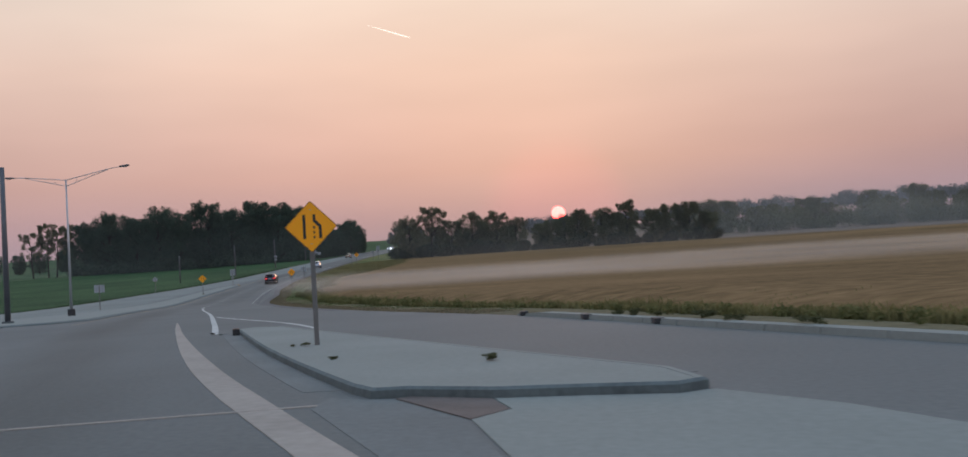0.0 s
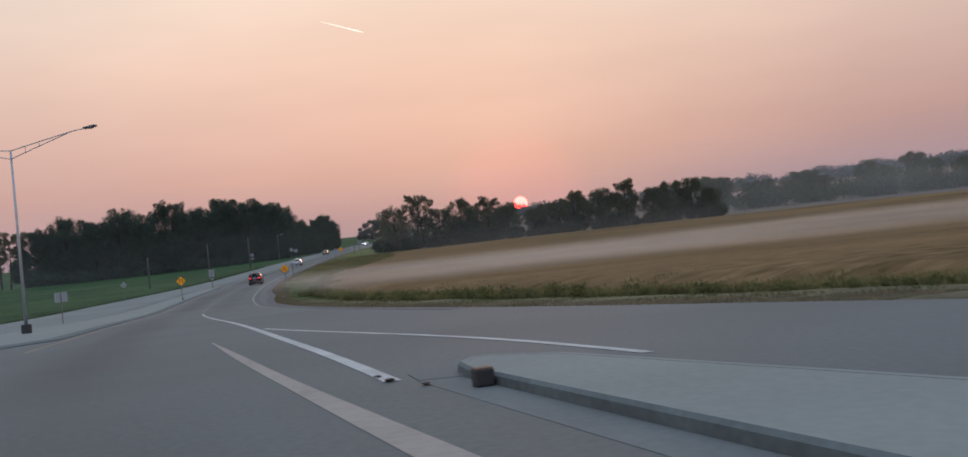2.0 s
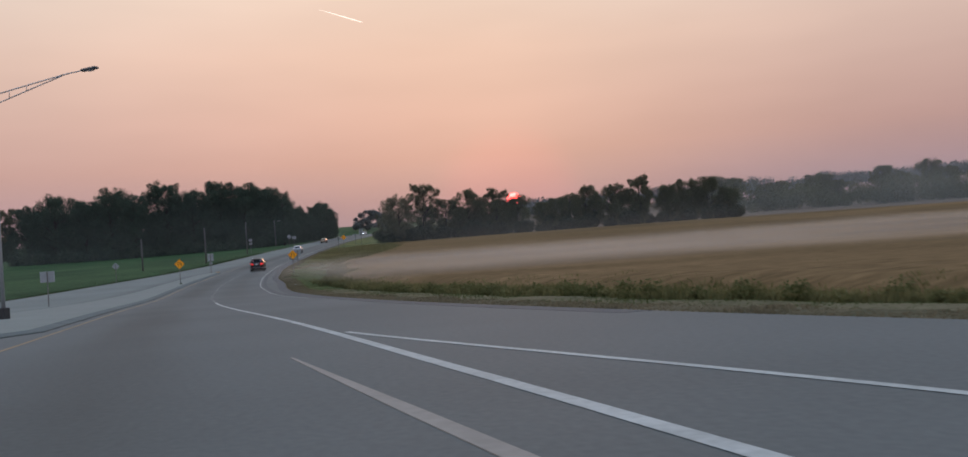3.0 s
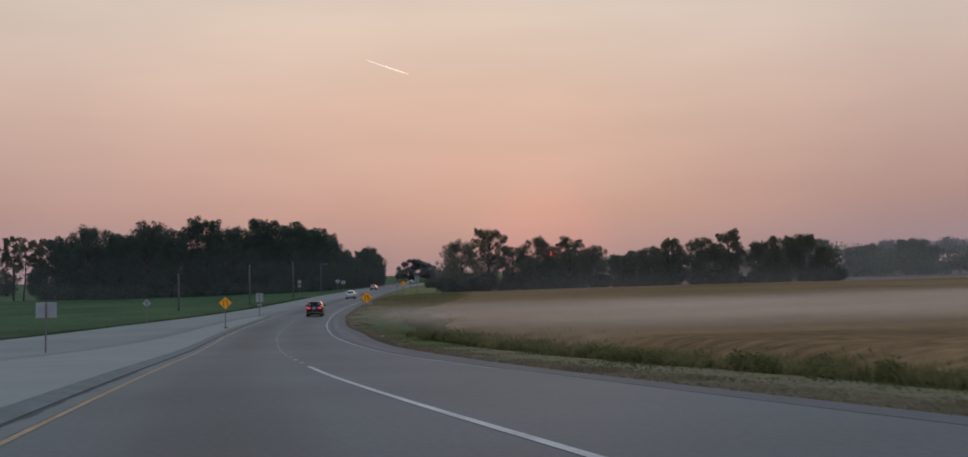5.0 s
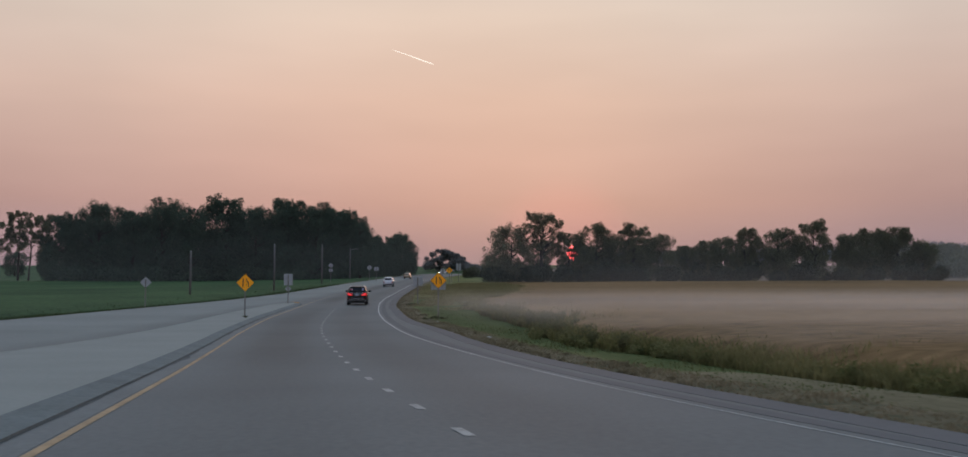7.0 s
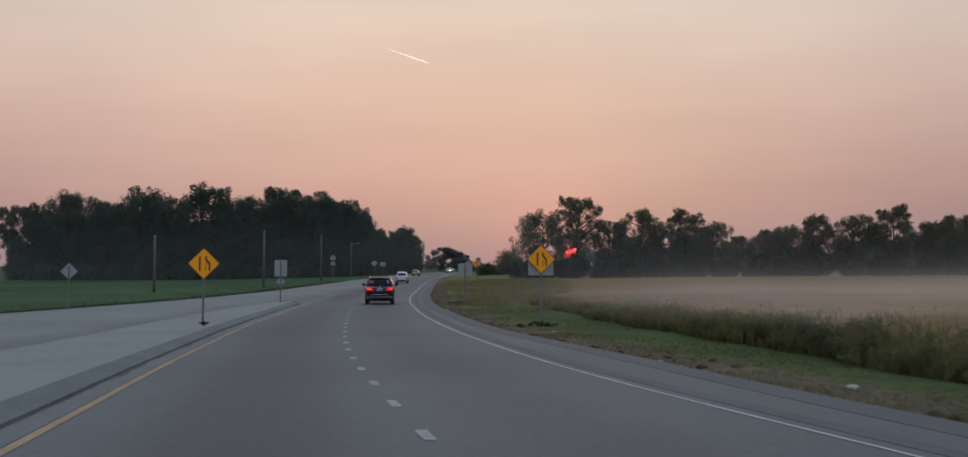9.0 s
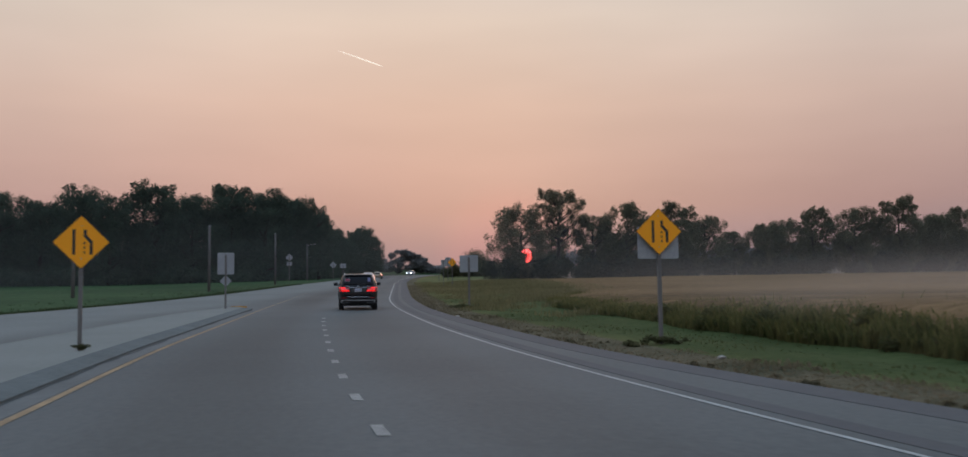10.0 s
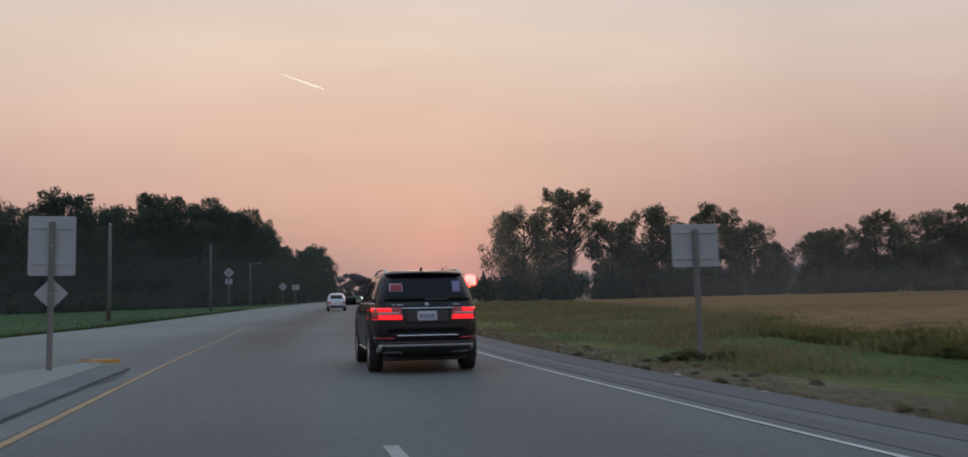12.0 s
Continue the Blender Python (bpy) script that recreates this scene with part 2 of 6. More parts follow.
M["chrome"] = mat("brushed_chrome", (0.45, 0.46, 0.48), 0.2, 0.05, 3, 6, metal=0.95)
M["plastic"] = mat("black_trim_plastic", (0.02, 0.02, 0.021), 0.6, 0.2, 4, 8)
M["tail_red"] = glow("lit_red_lens", (1.0, 0.012, 0.014), 1.0)
M["tail_dim"] = mat("red_lens", (0.30, 0.012, 0.012), 0.2, 0.1, 4, 6, coat=0.6)
M["tail_clear"] = mat("clear_pink_lens", (0.55, 0.22, 0.22), 0.2, 0.1, 4, 6, coat=0.6)
M["plate"] = mat("pale_plate", (0.36, 0.37, 0.41), 0.5, 0.08, 4, 6)
M["plate_bar"] = mat("plate_writing", (0.10, 0.12, 0.22), 0.6, 0.1, 4, 6)
M["decal_red"] = mat("red_sticker", (0.24, 0.02, 0.04), 0.5, 0.1, 4, 6)
M["decal_white"] = mat("white_sticker", (0.34, 0.33, 0.36), 0.5, 0.1, 4, 6)
M["decal_blue"] = mat("violet_blue_sticker", (0.15, 0.15, 0.27), 0.5, 0.3, 9, 4)
M["scrap"] = mat("dirty_paper_scrap", (0.34, 0.33, 0.31), 0.8, 0.25, 6, 6)
M["lamp_glass"] = mat("street_lamp_lens", (0.35, 0.35, 0.36), 0.3, 0.1, 3, 6)
M["headlight"] = glow("lit_headlight", (0.85, 0.95, 1.0), 14.0)
M["sun_disc"] = glow("red_morning_sun", (1.0, 0.070, 0.060), 9.0)
# the trail glows by itself in place of the sunlight it would scatter
M["contrail"] = glow("self_glowing_vapour", (1.0, 0.90, 0.76), 0.95)


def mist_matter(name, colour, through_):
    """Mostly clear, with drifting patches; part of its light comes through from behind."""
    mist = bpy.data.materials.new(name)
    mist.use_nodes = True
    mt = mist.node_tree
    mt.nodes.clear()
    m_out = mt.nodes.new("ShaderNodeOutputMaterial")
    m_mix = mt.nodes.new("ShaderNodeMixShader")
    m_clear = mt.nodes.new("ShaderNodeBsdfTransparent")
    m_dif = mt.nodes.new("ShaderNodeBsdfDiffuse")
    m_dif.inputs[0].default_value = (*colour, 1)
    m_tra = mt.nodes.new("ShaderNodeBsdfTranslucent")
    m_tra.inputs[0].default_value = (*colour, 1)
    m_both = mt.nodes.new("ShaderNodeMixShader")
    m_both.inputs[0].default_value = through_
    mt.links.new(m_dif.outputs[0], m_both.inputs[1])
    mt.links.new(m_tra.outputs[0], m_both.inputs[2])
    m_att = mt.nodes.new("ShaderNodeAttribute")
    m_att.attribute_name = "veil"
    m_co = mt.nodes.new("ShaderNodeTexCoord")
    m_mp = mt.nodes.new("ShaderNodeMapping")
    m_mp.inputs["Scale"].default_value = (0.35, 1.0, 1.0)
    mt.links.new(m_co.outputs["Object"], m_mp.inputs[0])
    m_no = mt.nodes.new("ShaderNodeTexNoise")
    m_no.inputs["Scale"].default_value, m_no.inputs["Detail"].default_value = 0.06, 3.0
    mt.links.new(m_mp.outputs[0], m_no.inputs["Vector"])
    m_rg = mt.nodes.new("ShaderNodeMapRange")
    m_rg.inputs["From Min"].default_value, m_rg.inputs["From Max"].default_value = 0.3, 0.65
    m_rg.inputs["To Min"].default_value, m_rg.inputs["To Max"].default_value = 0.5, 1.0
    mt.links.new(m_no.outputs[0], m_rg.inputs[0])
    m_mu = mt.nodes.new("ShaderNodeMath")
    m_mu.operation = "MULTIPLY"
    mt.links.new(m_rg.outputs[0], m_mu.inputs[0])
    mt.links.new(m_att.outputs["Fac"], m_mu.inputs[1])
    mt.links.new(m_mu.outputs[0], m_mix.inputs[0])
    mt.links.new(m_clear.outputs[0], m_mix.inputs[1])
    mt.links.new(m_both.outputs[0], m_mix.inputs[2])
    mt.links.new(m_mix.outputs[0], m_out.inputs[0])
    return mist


M["mist"] = mist_matter("thin_ground_mist", (0.96, 0.73, 0.59), 0.3)
# pale veil put before dark trees to lift their tone like distance haze
M["haze"] = mist_matter("haze_stand_in_veil", (0.76, 0.80, 0.80), 0.35)

# ---- helpers of this scene ----


def mesh_of(name, verts, faces, material, smooth=False):
    me = bpy.data.meshes.new(name)
    me.from_pydata([tuple(v) for v in verts], [], faces)
    me.materials.append(material)
    if smooth:
        me.polygons.foreach_set("use_smooth", [True] * len(me.polygons))
    me.update()
    return me


def bm_mesh(name, bm, material, smooth=False):
    me = bpy.data.meshes.new(name)
    bmesh.ops.recalc_face_normals(bm, faces=bm.faces)
    bm.to_mesh(me)
    bm.free()
    me.materials.append(material)
    if smooth:
        me.polygons.foreach_set("use_smooth", [True] * len(me.polygons))
    return me


def put(name, mesh, label, category, group="", kind="", m=None):
    ob = new(name, mesh)
    if m is not None:
        ob.matrix_world = m
    return tagged(ob, label, category, group, kind)


def part(name, mesh, parent, label=""):
    ob = new(name, mesh)
    ob.parent = parent
    return tagged(ob, label) if label else ob


def base_empty(name, m, label, category, group=""):
    ob = new(name)
    ob.empty_display_size = 0.2
    ob.matrix_world = m
    return tagged(ob, label, category, group)


def box(bm, x0, x1, y0, y1, z0, z1, bevel=0.0):
    made = bmesh.ops.create_cube(bm, size=1, matrix=Matrix.Translation(((x0 + x1) / 2, (y0 + y1) / 2, (z0 + z1) / 2)) @ Matrix.Diagonal((x1 - x0, y1 - y0, z1 - z0, 1)))
    if bevel:
        edges = {e for v in made["verts"] for e in v.link_edges}
        bmesh.ops.bevel(bm, geom=list(edges), offset=bevel, segments=2, affect="EDGES", profile=0.5)


def tube(bm, points, radii, sides=8, cap=True):
    """A tapered tube through points."""
    rings = []
    n = len(points)
    for i, p in enumerate(points):
        way = (Vector(points[min(i + 1, n - 1)]) - Vector(points[max(i - 1, 0)])).normalized()
        a = way.orthogonal().normalized() if abs(way.z) < 0.99 else Vector((1, 0, 0))
        a = (a - way * a.dot(way)).normalized()
        b = way.cross(a)
        rings.append([bm.verts.new(Vector(p) + (a * math.cos(k * 2 * math.pi / sides) + b * math.sin(k * 2 * math.pi / sides)) * radii[i]) for k in range(sides)])
    for r0, r1 in zip(rings, rings[1:]):
        for k in range(sides):
            bm.faces.new((r0[k], r0[(k + 1) % sides], r1[(k + 1) % sides], r1[k]))
    if cap:
        bm.faces.new(rings[0][::-1])
        bm.faces.new(rings[-1])


def prism(bm, outline, z0, z1):
    """A flat outline (x, y) raised from z0 to z1."""
    low = [bm.verts.new((x, y, z0)) for x, y in outline]
    top = [bm.verts.new((x, y, z1)) for x, y in outline]
    bm.faces.new(low[::-1])
    bm.faces.new(top)
    n = len(outline)
    for i in range(n):
        bm.faces.new((low[i], low[(i + 1) % n], top[(i + 1) % n], top[i]))


# ---- lie of the land ----
GRADE = [(-400, 0), (60, 0), (120, -0.004), (180, 0.0331), (240, 0.045), (540, 0.045), (600, 0.028), (650, 0.028), (750, 0.07), (900, 0.07), (1000, 0), (4600, 0)]
GY = np.array([g[0] for g in GRADE], float)
GS = np.array([g[1] for g in GRADE], float)
GZ = np.concatenate([[0], np.cumsum(np.diff(GY) * (GS[1:] + GS[:-1]) / 2)])


def land(y):
    """Height of the carriageway at y."""
    y = np.clip(np.asarray(y, float), GY[0], GY[-1])
    i = np.clip(np.searchsorted(GY, y) - 1, 0, len(GY) - 2)
    u = y - GY[i]
    return GZ[i] + GS[i] * u + (GS[i + 1] - GS[i]) / (GY[i + 1] - GY[i]) * u * u / 2


def line(*pts):
    ys, xs = np.array([p[0] for p in pts], float), np.array([p[1] for p in pts], float)

    def at(y):
        # smoothed, so that the kerbs and stripes bend without corners
        y = np.asarray(y, float)

        def raw(v):
            below = xs[0] + (v - ys[0]) * (xs[1] - xs[0]) / (ys[1] - ys[0])
            above = xs[-1] + (v - ys[-1]) * (xs[-1] - xs[-2]) / (ys[-1] - ys[-2])
            return np.where(v < ys[0], below, np.where(v > ys[-1], above, np.interp(v, ys, xs)))
        return sum(raw(y + d) * w for d, w in ((-6, 0.2), (-3, 0.2), (0, 0.2), (3, 0.2), (6, 0.2)))
    return at


edge_left = line((-400, -96), (40, -88), (100, -72), (130, -66.5), (160, -62), (200, -59.3), (230, -55.5), (260, -53), (330, -51.5), (400, -48.7), (476, -45.5), (560, -38), (640, -27), (720, -14))
edge_right = line((-400, 110), (-60, 34), (0, 13), (25, 6.5), (33, 4.1), (39, 2.8), (45, 0.6), (54, -3.4), (63, -6.8), (80, -12.4), (95, -16.3), (105, -18.6), (118, -21.0), (130, -23.0),
                  (147, -25.4), (156, -26.4), (166, -27.6), (174, -29.2), (183, -30.5), (200, -32.0), (210, -33.0), (225, -33.7), (245, -34.2), (330, -34.2), (390, -33.0), (450, -30.2), (500, -26), (560, -19), (640, -9), (720, 4))
yellow = line((40, -19.4), (80, -26.2), (100, -29.7), (120, -33.0), (140, -36.2), (160, -39.2), (180, -41.4), (200, -42.6), (220, -43.6), (254, -44.6), (330, -44.4), (400, -42.4), (476, -39), (560, -31))
white_edge = line((96, -17.8), (114, -22.1), (121.5, -23.5), (150, -28.2), (159, -29.7), (166, -30.5), (175, -31.7), (188, -33.1), (197, -33.9), (207, -34.6), (219, -35.4), (237, -36.0), (330, -36.2), (400, -34.6), (476, -30))
lane_dots = line((86, -20.6), (92, -22.1), (97.8, -23.5), (103, -24.75), (110, -26.0), (118, -27.7), (128, -29.5), (137, -31.0), (150, -33.0), (161, -34.7), (171, -35.9), (179, -36.7), (199, -38.4), (206, -38.9), (230, -40.2))


def field_rise(x, y):
    """Gentle lie of the fields beside the carriageway."""
    r = np.maximum(np.asarray(x) - edge_right(y), 0)
    l = np.maximum(edge_left(y) - np.asarray(x), 0)
    ditch = -0.22 * np.exp(-((r - 6.0) / 1.8) ** 2) - 0.25 * np.exp(-((l - 3.5) / 2.0) ** 2)
    return ditch - 0.02 * np.minimum(l, 60) * np.clip((y - 250) / 150, 0, 1) + 0.012 * np.minimum(r, 90) * np.clip((y - 120) / 120, 0, 0.6)


# stations along y: close where the camera passes, wide far off
YS = np.concatenate([np.arange(-400, -40, 40), np.arange(-40, 300, 2.0), np.arange(300, 700, 8.0), np.arange(700, 1100, 25.0), np.arange(1100, 4601, 250.0)])
OFF = np.array([0, 0.5, 1, 1.6, 2.2, 2.8, 3.5, 4.3, 5.2, 6.3, 8, 10, 13, 17, 22, 30, 40, 55, 75, 100, 140, 200, 300, 450, 700, 1200, 2200, 4000.0])
cols = []
for o in OFF[::-1]:
    cols.append(edge_left(YS) - o)
for f in (0.15, 0.3, 0.5, 0.7, 0.85):
    cols.append(edge_left(YS) * (1 - f) + edge_right(YS) * f)
for o in OFF:
    cols.append(edge_right(YS) + o)
GXm = np.array(cols)
GYm = np.tile(YS, (len(cols), 1))
bumps = np.array([[noise.noise(Vector((x * 0.15, y * 0.15, 3.0))) for y, x in zip(YS, cx)] for cx in cols])
out = np.maximum(np.maximum(GXm - edge_right(GYm), edge_left(GYm) - GXm), 0)
GZm = land(GYm) + np.where(out > 0.01, field_rise(GXm, GYm) + bumps * 0.10 * np.clip(out / 3, 0, 1), -0.06)
nr, nc = GXm.shape
verts = np.stack([GXm, GYm, GZm], 2).reshape(-1, 3)
NL = len(OFF)
faces_g, ids = [], []
for i in range(nr - 1):
    for j in range(nc - 1):
        faces_g.append((i * nc + j, (i + 1) * nc + j, (i + 1) * nc + j + 1, i * nc + j + 1))
        right_off = OFF[i - NL - 5] if i >= NL + 5 else None
        left_off = OFF[NL - 2 - i] if i < NL - 1 else None
        if right_off is not None:
            ids.append(1 if right_off < 1.6 else (4 if YS[j] < 128 else 3) if right_off < 22 else 2)
        elif left_off is not None:
            ids.append(1 if left_off < 2.2 else 0)
        else:
            ids.append(1)
me = mesh_of("ground", verts, faces_g, M["green_field"], True)
me.materials.append(M["verge"])
me.materials.append(M["dirt"])
me.materials.append(M["green_verge"])
me.materials.append(M["yellow_verge"])
me.polygons.foreach_set("material_index", ids)
dry = np.clip((GYm - 214) / 34, 0, 1) * (0.75 + 0.8 * bumps) + np.clip(bumps - 0.15, 0, 0.4) + np.clip(1 - np.abs(out - 1.6) / 1.0, 0, 1) * 0.5
me.attributes.new("dry", "FLOAT", "POINT").data.foreach_set("value", np.clip(dry, 0, 1).reshape(-1))
put("ground", me, "rolling farmland with a low green crop, dry verges and bare soil", "ground", kind="structure")


def ribbon(name, left, right, y0, y1, step, lift, material, label, category="road marking", skirt=0.0, across=1, parent=None):
    ys = np.linspace(y0, y1, max(2, int((y1 - y0) / step) + 1))
    xl, xr, z = left(ys), right(ys), land(ys) + lift
    vs, fs = [], []
    n = len(ys)
    for k in range(across + 1):
        f = k / across
        vs += [(a * (1 - f) + b * f, y, h) for a, b, y, h in zip(xl, xr, ys, z)]
    for k in range(across):
        fs += [(k * n + i, (k + 1) * n + i, (k + 1) * n + i + 1, k * n + i + 1) for i in range(n - 1)]
    if skirt:
        # side faces down to the ground
        for k in (0, across):
            b = len(vs)
            vs += [(x, y, h - skirt) for x, y, h in [vs[k * n + i] for i in range(n)]]
            fs += [(k * n + i, k * n + i + 1, b + i + 1, b + i) for i in range(n - 1)]
        for i in (0, n - 1):
            b = len(vs)
            ring = [vs[k * n + i] for k in range(across + 1)]
            vs += [(x, y, h - skirt) for x, y, h in ring]
            fs += [(k * n + i, (k + 1) * n + i, b + k + 1, b + k) for k in range(across)]
    me = mesh_of(name, vs, fs, material)
    ob = new(name, me)
    if parent is not None:
        ob.parent = parent
        return ob
    return tagged(ob, label, category, kind="structure")


def shift(f, d):
    return lambda y: f(y) + d


def blend(f, g, k):
    return lambda y: f(y) * (1 - k) + g(y) * k


road = ribbon("road", edge_left, edge_right, -400, 720, 2.0, 0.0, M["asphalt"], "wide worn grey road climbing out of a shallow valley", "road", across=72, skirt=0.07)
median_left = line((60, -38), (100, -41), (150, -44.2), (185, -46.9), (205, -47.4), (215, -47.2), (221, -46.0), (230, -45.6))
median_right = shift(yellow, -0.62)
# tyre-darkened bands along the lanes, and the paler concrete of the oncoming side
lane_mid = line((-20, 5.2), (0, -1.0), (20, -8.0), (40, -14.2), (60, -19.6), (80, -23.2), (100, -27.4), (120, -30.6), (150, -35.3), (180, -39.2), (200, -40.8), (240, -42.4), (400, -40))
co_r = np.empty(len(road.data.vertices) * 3)
road.data.vertices.foreach_get("co", co_r)
rx, ry = co_r[0::3], co_r[1::3]
streak = np.array([noise.noise(Vector((x * 0.25, y_ * 0.03, 2.0))) for x, y_ in zip(rx, ry)])
d1 = rx - lane_mid(ry)
wear = np.exp(-(d1 / 1.35) ** 4) * np.clip(0.75 + streak * 0.6, 0, 1) + 0.5 * np.exp(-((d1 - 4.2) / 1.2) ** 4) * np.clip((ry - 95) / 30, 0, 1)
pale = np.clip((median_left(ry) - rx) / 2.5, 0, 1) * np.clip((ry - 30) / 60, 0, 1) * np.clip((470 - ry) / 60, 0, 1)
for nm, val in (("wear", np.clip(wear, 0, 1)), ("pale", pale)):
    road.data.attributes.new(nm, "FLOAT", "POINT").data.foreach_set("value", val)

# ---- road markings ----
def yellow_half(y):
    return np.interp(y, [66, 200, 225, 262], [0.07, 0.07, 0.045, 0.012])


def edge_half(y):
    return np.interp(y, [100, 135, 165], [0.018, 0.026, 0.045])


ribbon("yellow_line", lambda y: yellow(y) - yellow_half(y), lambda y: yellow(y) + yellow_half(y), 66, 262, 1.5, 0.008, M["yellow_paint"], "worn yellow edge line beside the median kerb")
ribbon("white_edge_line", lambda y: white_edge(y) - edge_half(y), lambda y: white_edge(y) + edge_half(y), 100, 470, 1.5, 0.008, M["white_paint"], "white edge line along the right shoulder")
ribbon("shoulder_joint", shift(edge_right, -0.85), shift(edge_right, -0.02), 64, 420, 1.5, 0.008, M["joint"], "dark sealed joint between road and gravelly shoulder", "road joint", skirt=0.03)
ribbon("shoulder_joint", shift(white_edge, 0.32), shift(white_edge, 0.72), 100, 400, 1.5, 0.008, M["joint"], "dark sealed joint beside the white edge line", "road joint", skirt=0.03)
gore_left = line((38, -8.9), (41, -9.5), (46, -10.5), (51.4, -11.9), (63, -14.6), (76, -17.8), (86, -20.6), (92, -22.1), (97.8, -23.5), (103, -24.75))
gore_right = line((38, -5.0), (41.5, -5.8), (45, -6.7), (52, -9.3), (57, -11.8), (63, -14.2), (71, -17.0), (80, -18.95), (90, -21.6), (98, -23.55))
ribbon("gore_line", lambda y: gore_left(y) - np.interp(y, [60, 92], [0.13, 0.08]), lambda y: gore_left(y) + np.interp(y, [60, 92], [0.13, 0.08]), 41, 96.4, 1.0, 0.008, M["white_paint"], "broad white line splitting the lanes ahead of the island")
ribbon("gore_line", shift(gore_right, -0.10), shift(gore_right, 0.10), 41, 64.5, 1.0, 0.009, M["white_paint"], "white line along the joining slip lane")
ribbon("lane_line", shift(lane_dots, -0.08), shift(lane_dots, 0.08), 96.5, 105.8, 1.0, 0.009, M["white_paint"], "solid white lane line ahead of the split")
y = 109.0
while y < 203.5:
    gap = 3.75
    ribbon("lane_dash", shift(lane_dots, -0.08), shift(lane_dots, 0.08), y, y + 0.95, 0.5, 0.009, M["worn_dash"], "", parent=road)
    y += gap
strip = line((8, -0.4), (14.3, -2.6), (18, -3.95), (26, -6.5), (35.5, -9.2), (40.3, -10.6), (47.7, -12.6), (62, -16.4))


def strip_half(y):
    return np.interp(y, [8, 14, 18, 26, 36, 42, 50, 58], [0.28, 0.28, 0.31, 0.29, 0.21, 0.15, 0.12, 0.03])


ribbon("pale_strip", lambda y: strip(y) - strip_half(y), lambda y: strip(y) + strip_half(y), 6, 58, 1.0, 0.010, M["pale_strip"], "bleached concrete strip along the edge of the lane", "road joint", skirt=0.03)
bm = bmesh.new()
prism(bm, [(-7.2, 15.95), (-2.55, 16.45), (-2.56, 16.58), (-7.2, 16.08)], 0.0, 0.014)
put("stop_line", bm_mesh("stop_line", bm, M["pale_strip"]), "thin worn white stop line across the lane", "road marking", kind="structure")

# ---- kerbed islands ----


def island(name, outline, height, label, slab=M["concrete"], kerb_w=0.16, lean=0.05, foot=0.115):
    """A kerbed concrete island: kerb stones round a slab that lies a little below their top."""
    pts = [Vector((x, y, 0)) for x, y in outline]
    n = len(pts)
    inner = []
    for i in range(n):
        a, b, c = pts[i - 1], pts[i], pts[(i + 1) % n]
        d0, d1 = (b - a).normalized(), (c - b).normalized()
        n0, n1 = Vector((-d0.y, d0.x, 0)), Vector((-d1.y, d1.x, 0))
        m = (n0 + n1).normalized()
        inner.append(b + m * kerb_w / max(0.4, m.dot(n0)))
    root = base_empty(name, Matrix(), label, "traffic island")
    bm = bmesh.new()
    vs = [bm.verts.new((p.x, p.y, float(land(p.y)) + height - 0.004)) for p in inner]
    face = bm.faces.new(vs)
    bmesh.ops.triangulate(bm, faces=[face])
    part("slab", bm_mesh("slab", bm, slab), root, "pale concrete slab")
    for i in range(n):
        j = (i + 1) % n
        a, b, c, d = pts[i], pts[j], inner[j], inner[i]
        bm = bmesh.new()
        a2, b2 = a.lerp(d, lean / kerb_w), b.lerp(c, lean / kerb_w)
        za, zb = float(land(a.y)), float(land(b.y))
        low = [bm.verts.new((p.x, p.y, z - 0.05)) for p, z in ((a, za), (b, zb), (c, zb), (d, za))]
        mid = [bm.verts.new((p.x, p.y, z + foot)) for p, z in ((a, za), (b, zb))]
        top = [bm.verts.new((p.x, p.y, z + height)) for p, z in ((a2, za), (b2, zb), (c, zb), (d, za))]
        bm.faces.new((low[0], low[1], mid[1], mid[0]))
        bm.faces.new((mid[0], mid[1], top[1], top[0]))
        # top face takes the slab's paler colour, the sides stay darker
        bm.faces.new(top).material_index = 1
        bm.faces.new((low[2], low[3], top[3], top[2]))
        bm.faces.new((low[1], low[2], top[2], top[1], mid[1]))
        bm.faces.new((low[3], low[0], mid[0], top[0], top[3]))
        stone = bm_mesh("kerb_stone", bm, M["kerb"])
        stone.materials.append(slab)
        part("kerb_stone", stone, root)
    return root


def run_of(f, y0, y1, step):
    ys = np.linspace(y0, y1, max(2, int(abs(y1 - y0) / step) + 1))
    return [(float(x), float(y)) for x, y in zip(f(ys), ys)]


isl_left = line((10, 0.3), (16.7, -1.85), (18.4, -2.36), (20.9, -3.27), (25, -4.5), (31.3, -6.15), (35, -7.1), (40.5, -8.5))
isl_right = line((10, 5.4), (15.8, 3.1), (17.6, 2.6), (21, 1.0), (27, -1.4), (33.3, -3.9), (39.3, -6.3), (42.5, -7.6))
nose = [(-8.0, 42.0), (-8.35, 41.9), (-8.55, 41.3)]
outline = run_of(isl_right, 17.4, 41.0, 2.4) + nose + run_of(isl_left, 40.4, 17.8, 2.4) + [(-1.85, 16.95), (-1.35, 16.9), (-0.17, 16.12), (1.02, 15.78), (2.15, 15.40), (2.62, 15.75)]
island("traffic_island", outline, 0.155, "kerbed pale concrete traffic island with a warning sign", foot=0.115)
bm = bmesh.new()
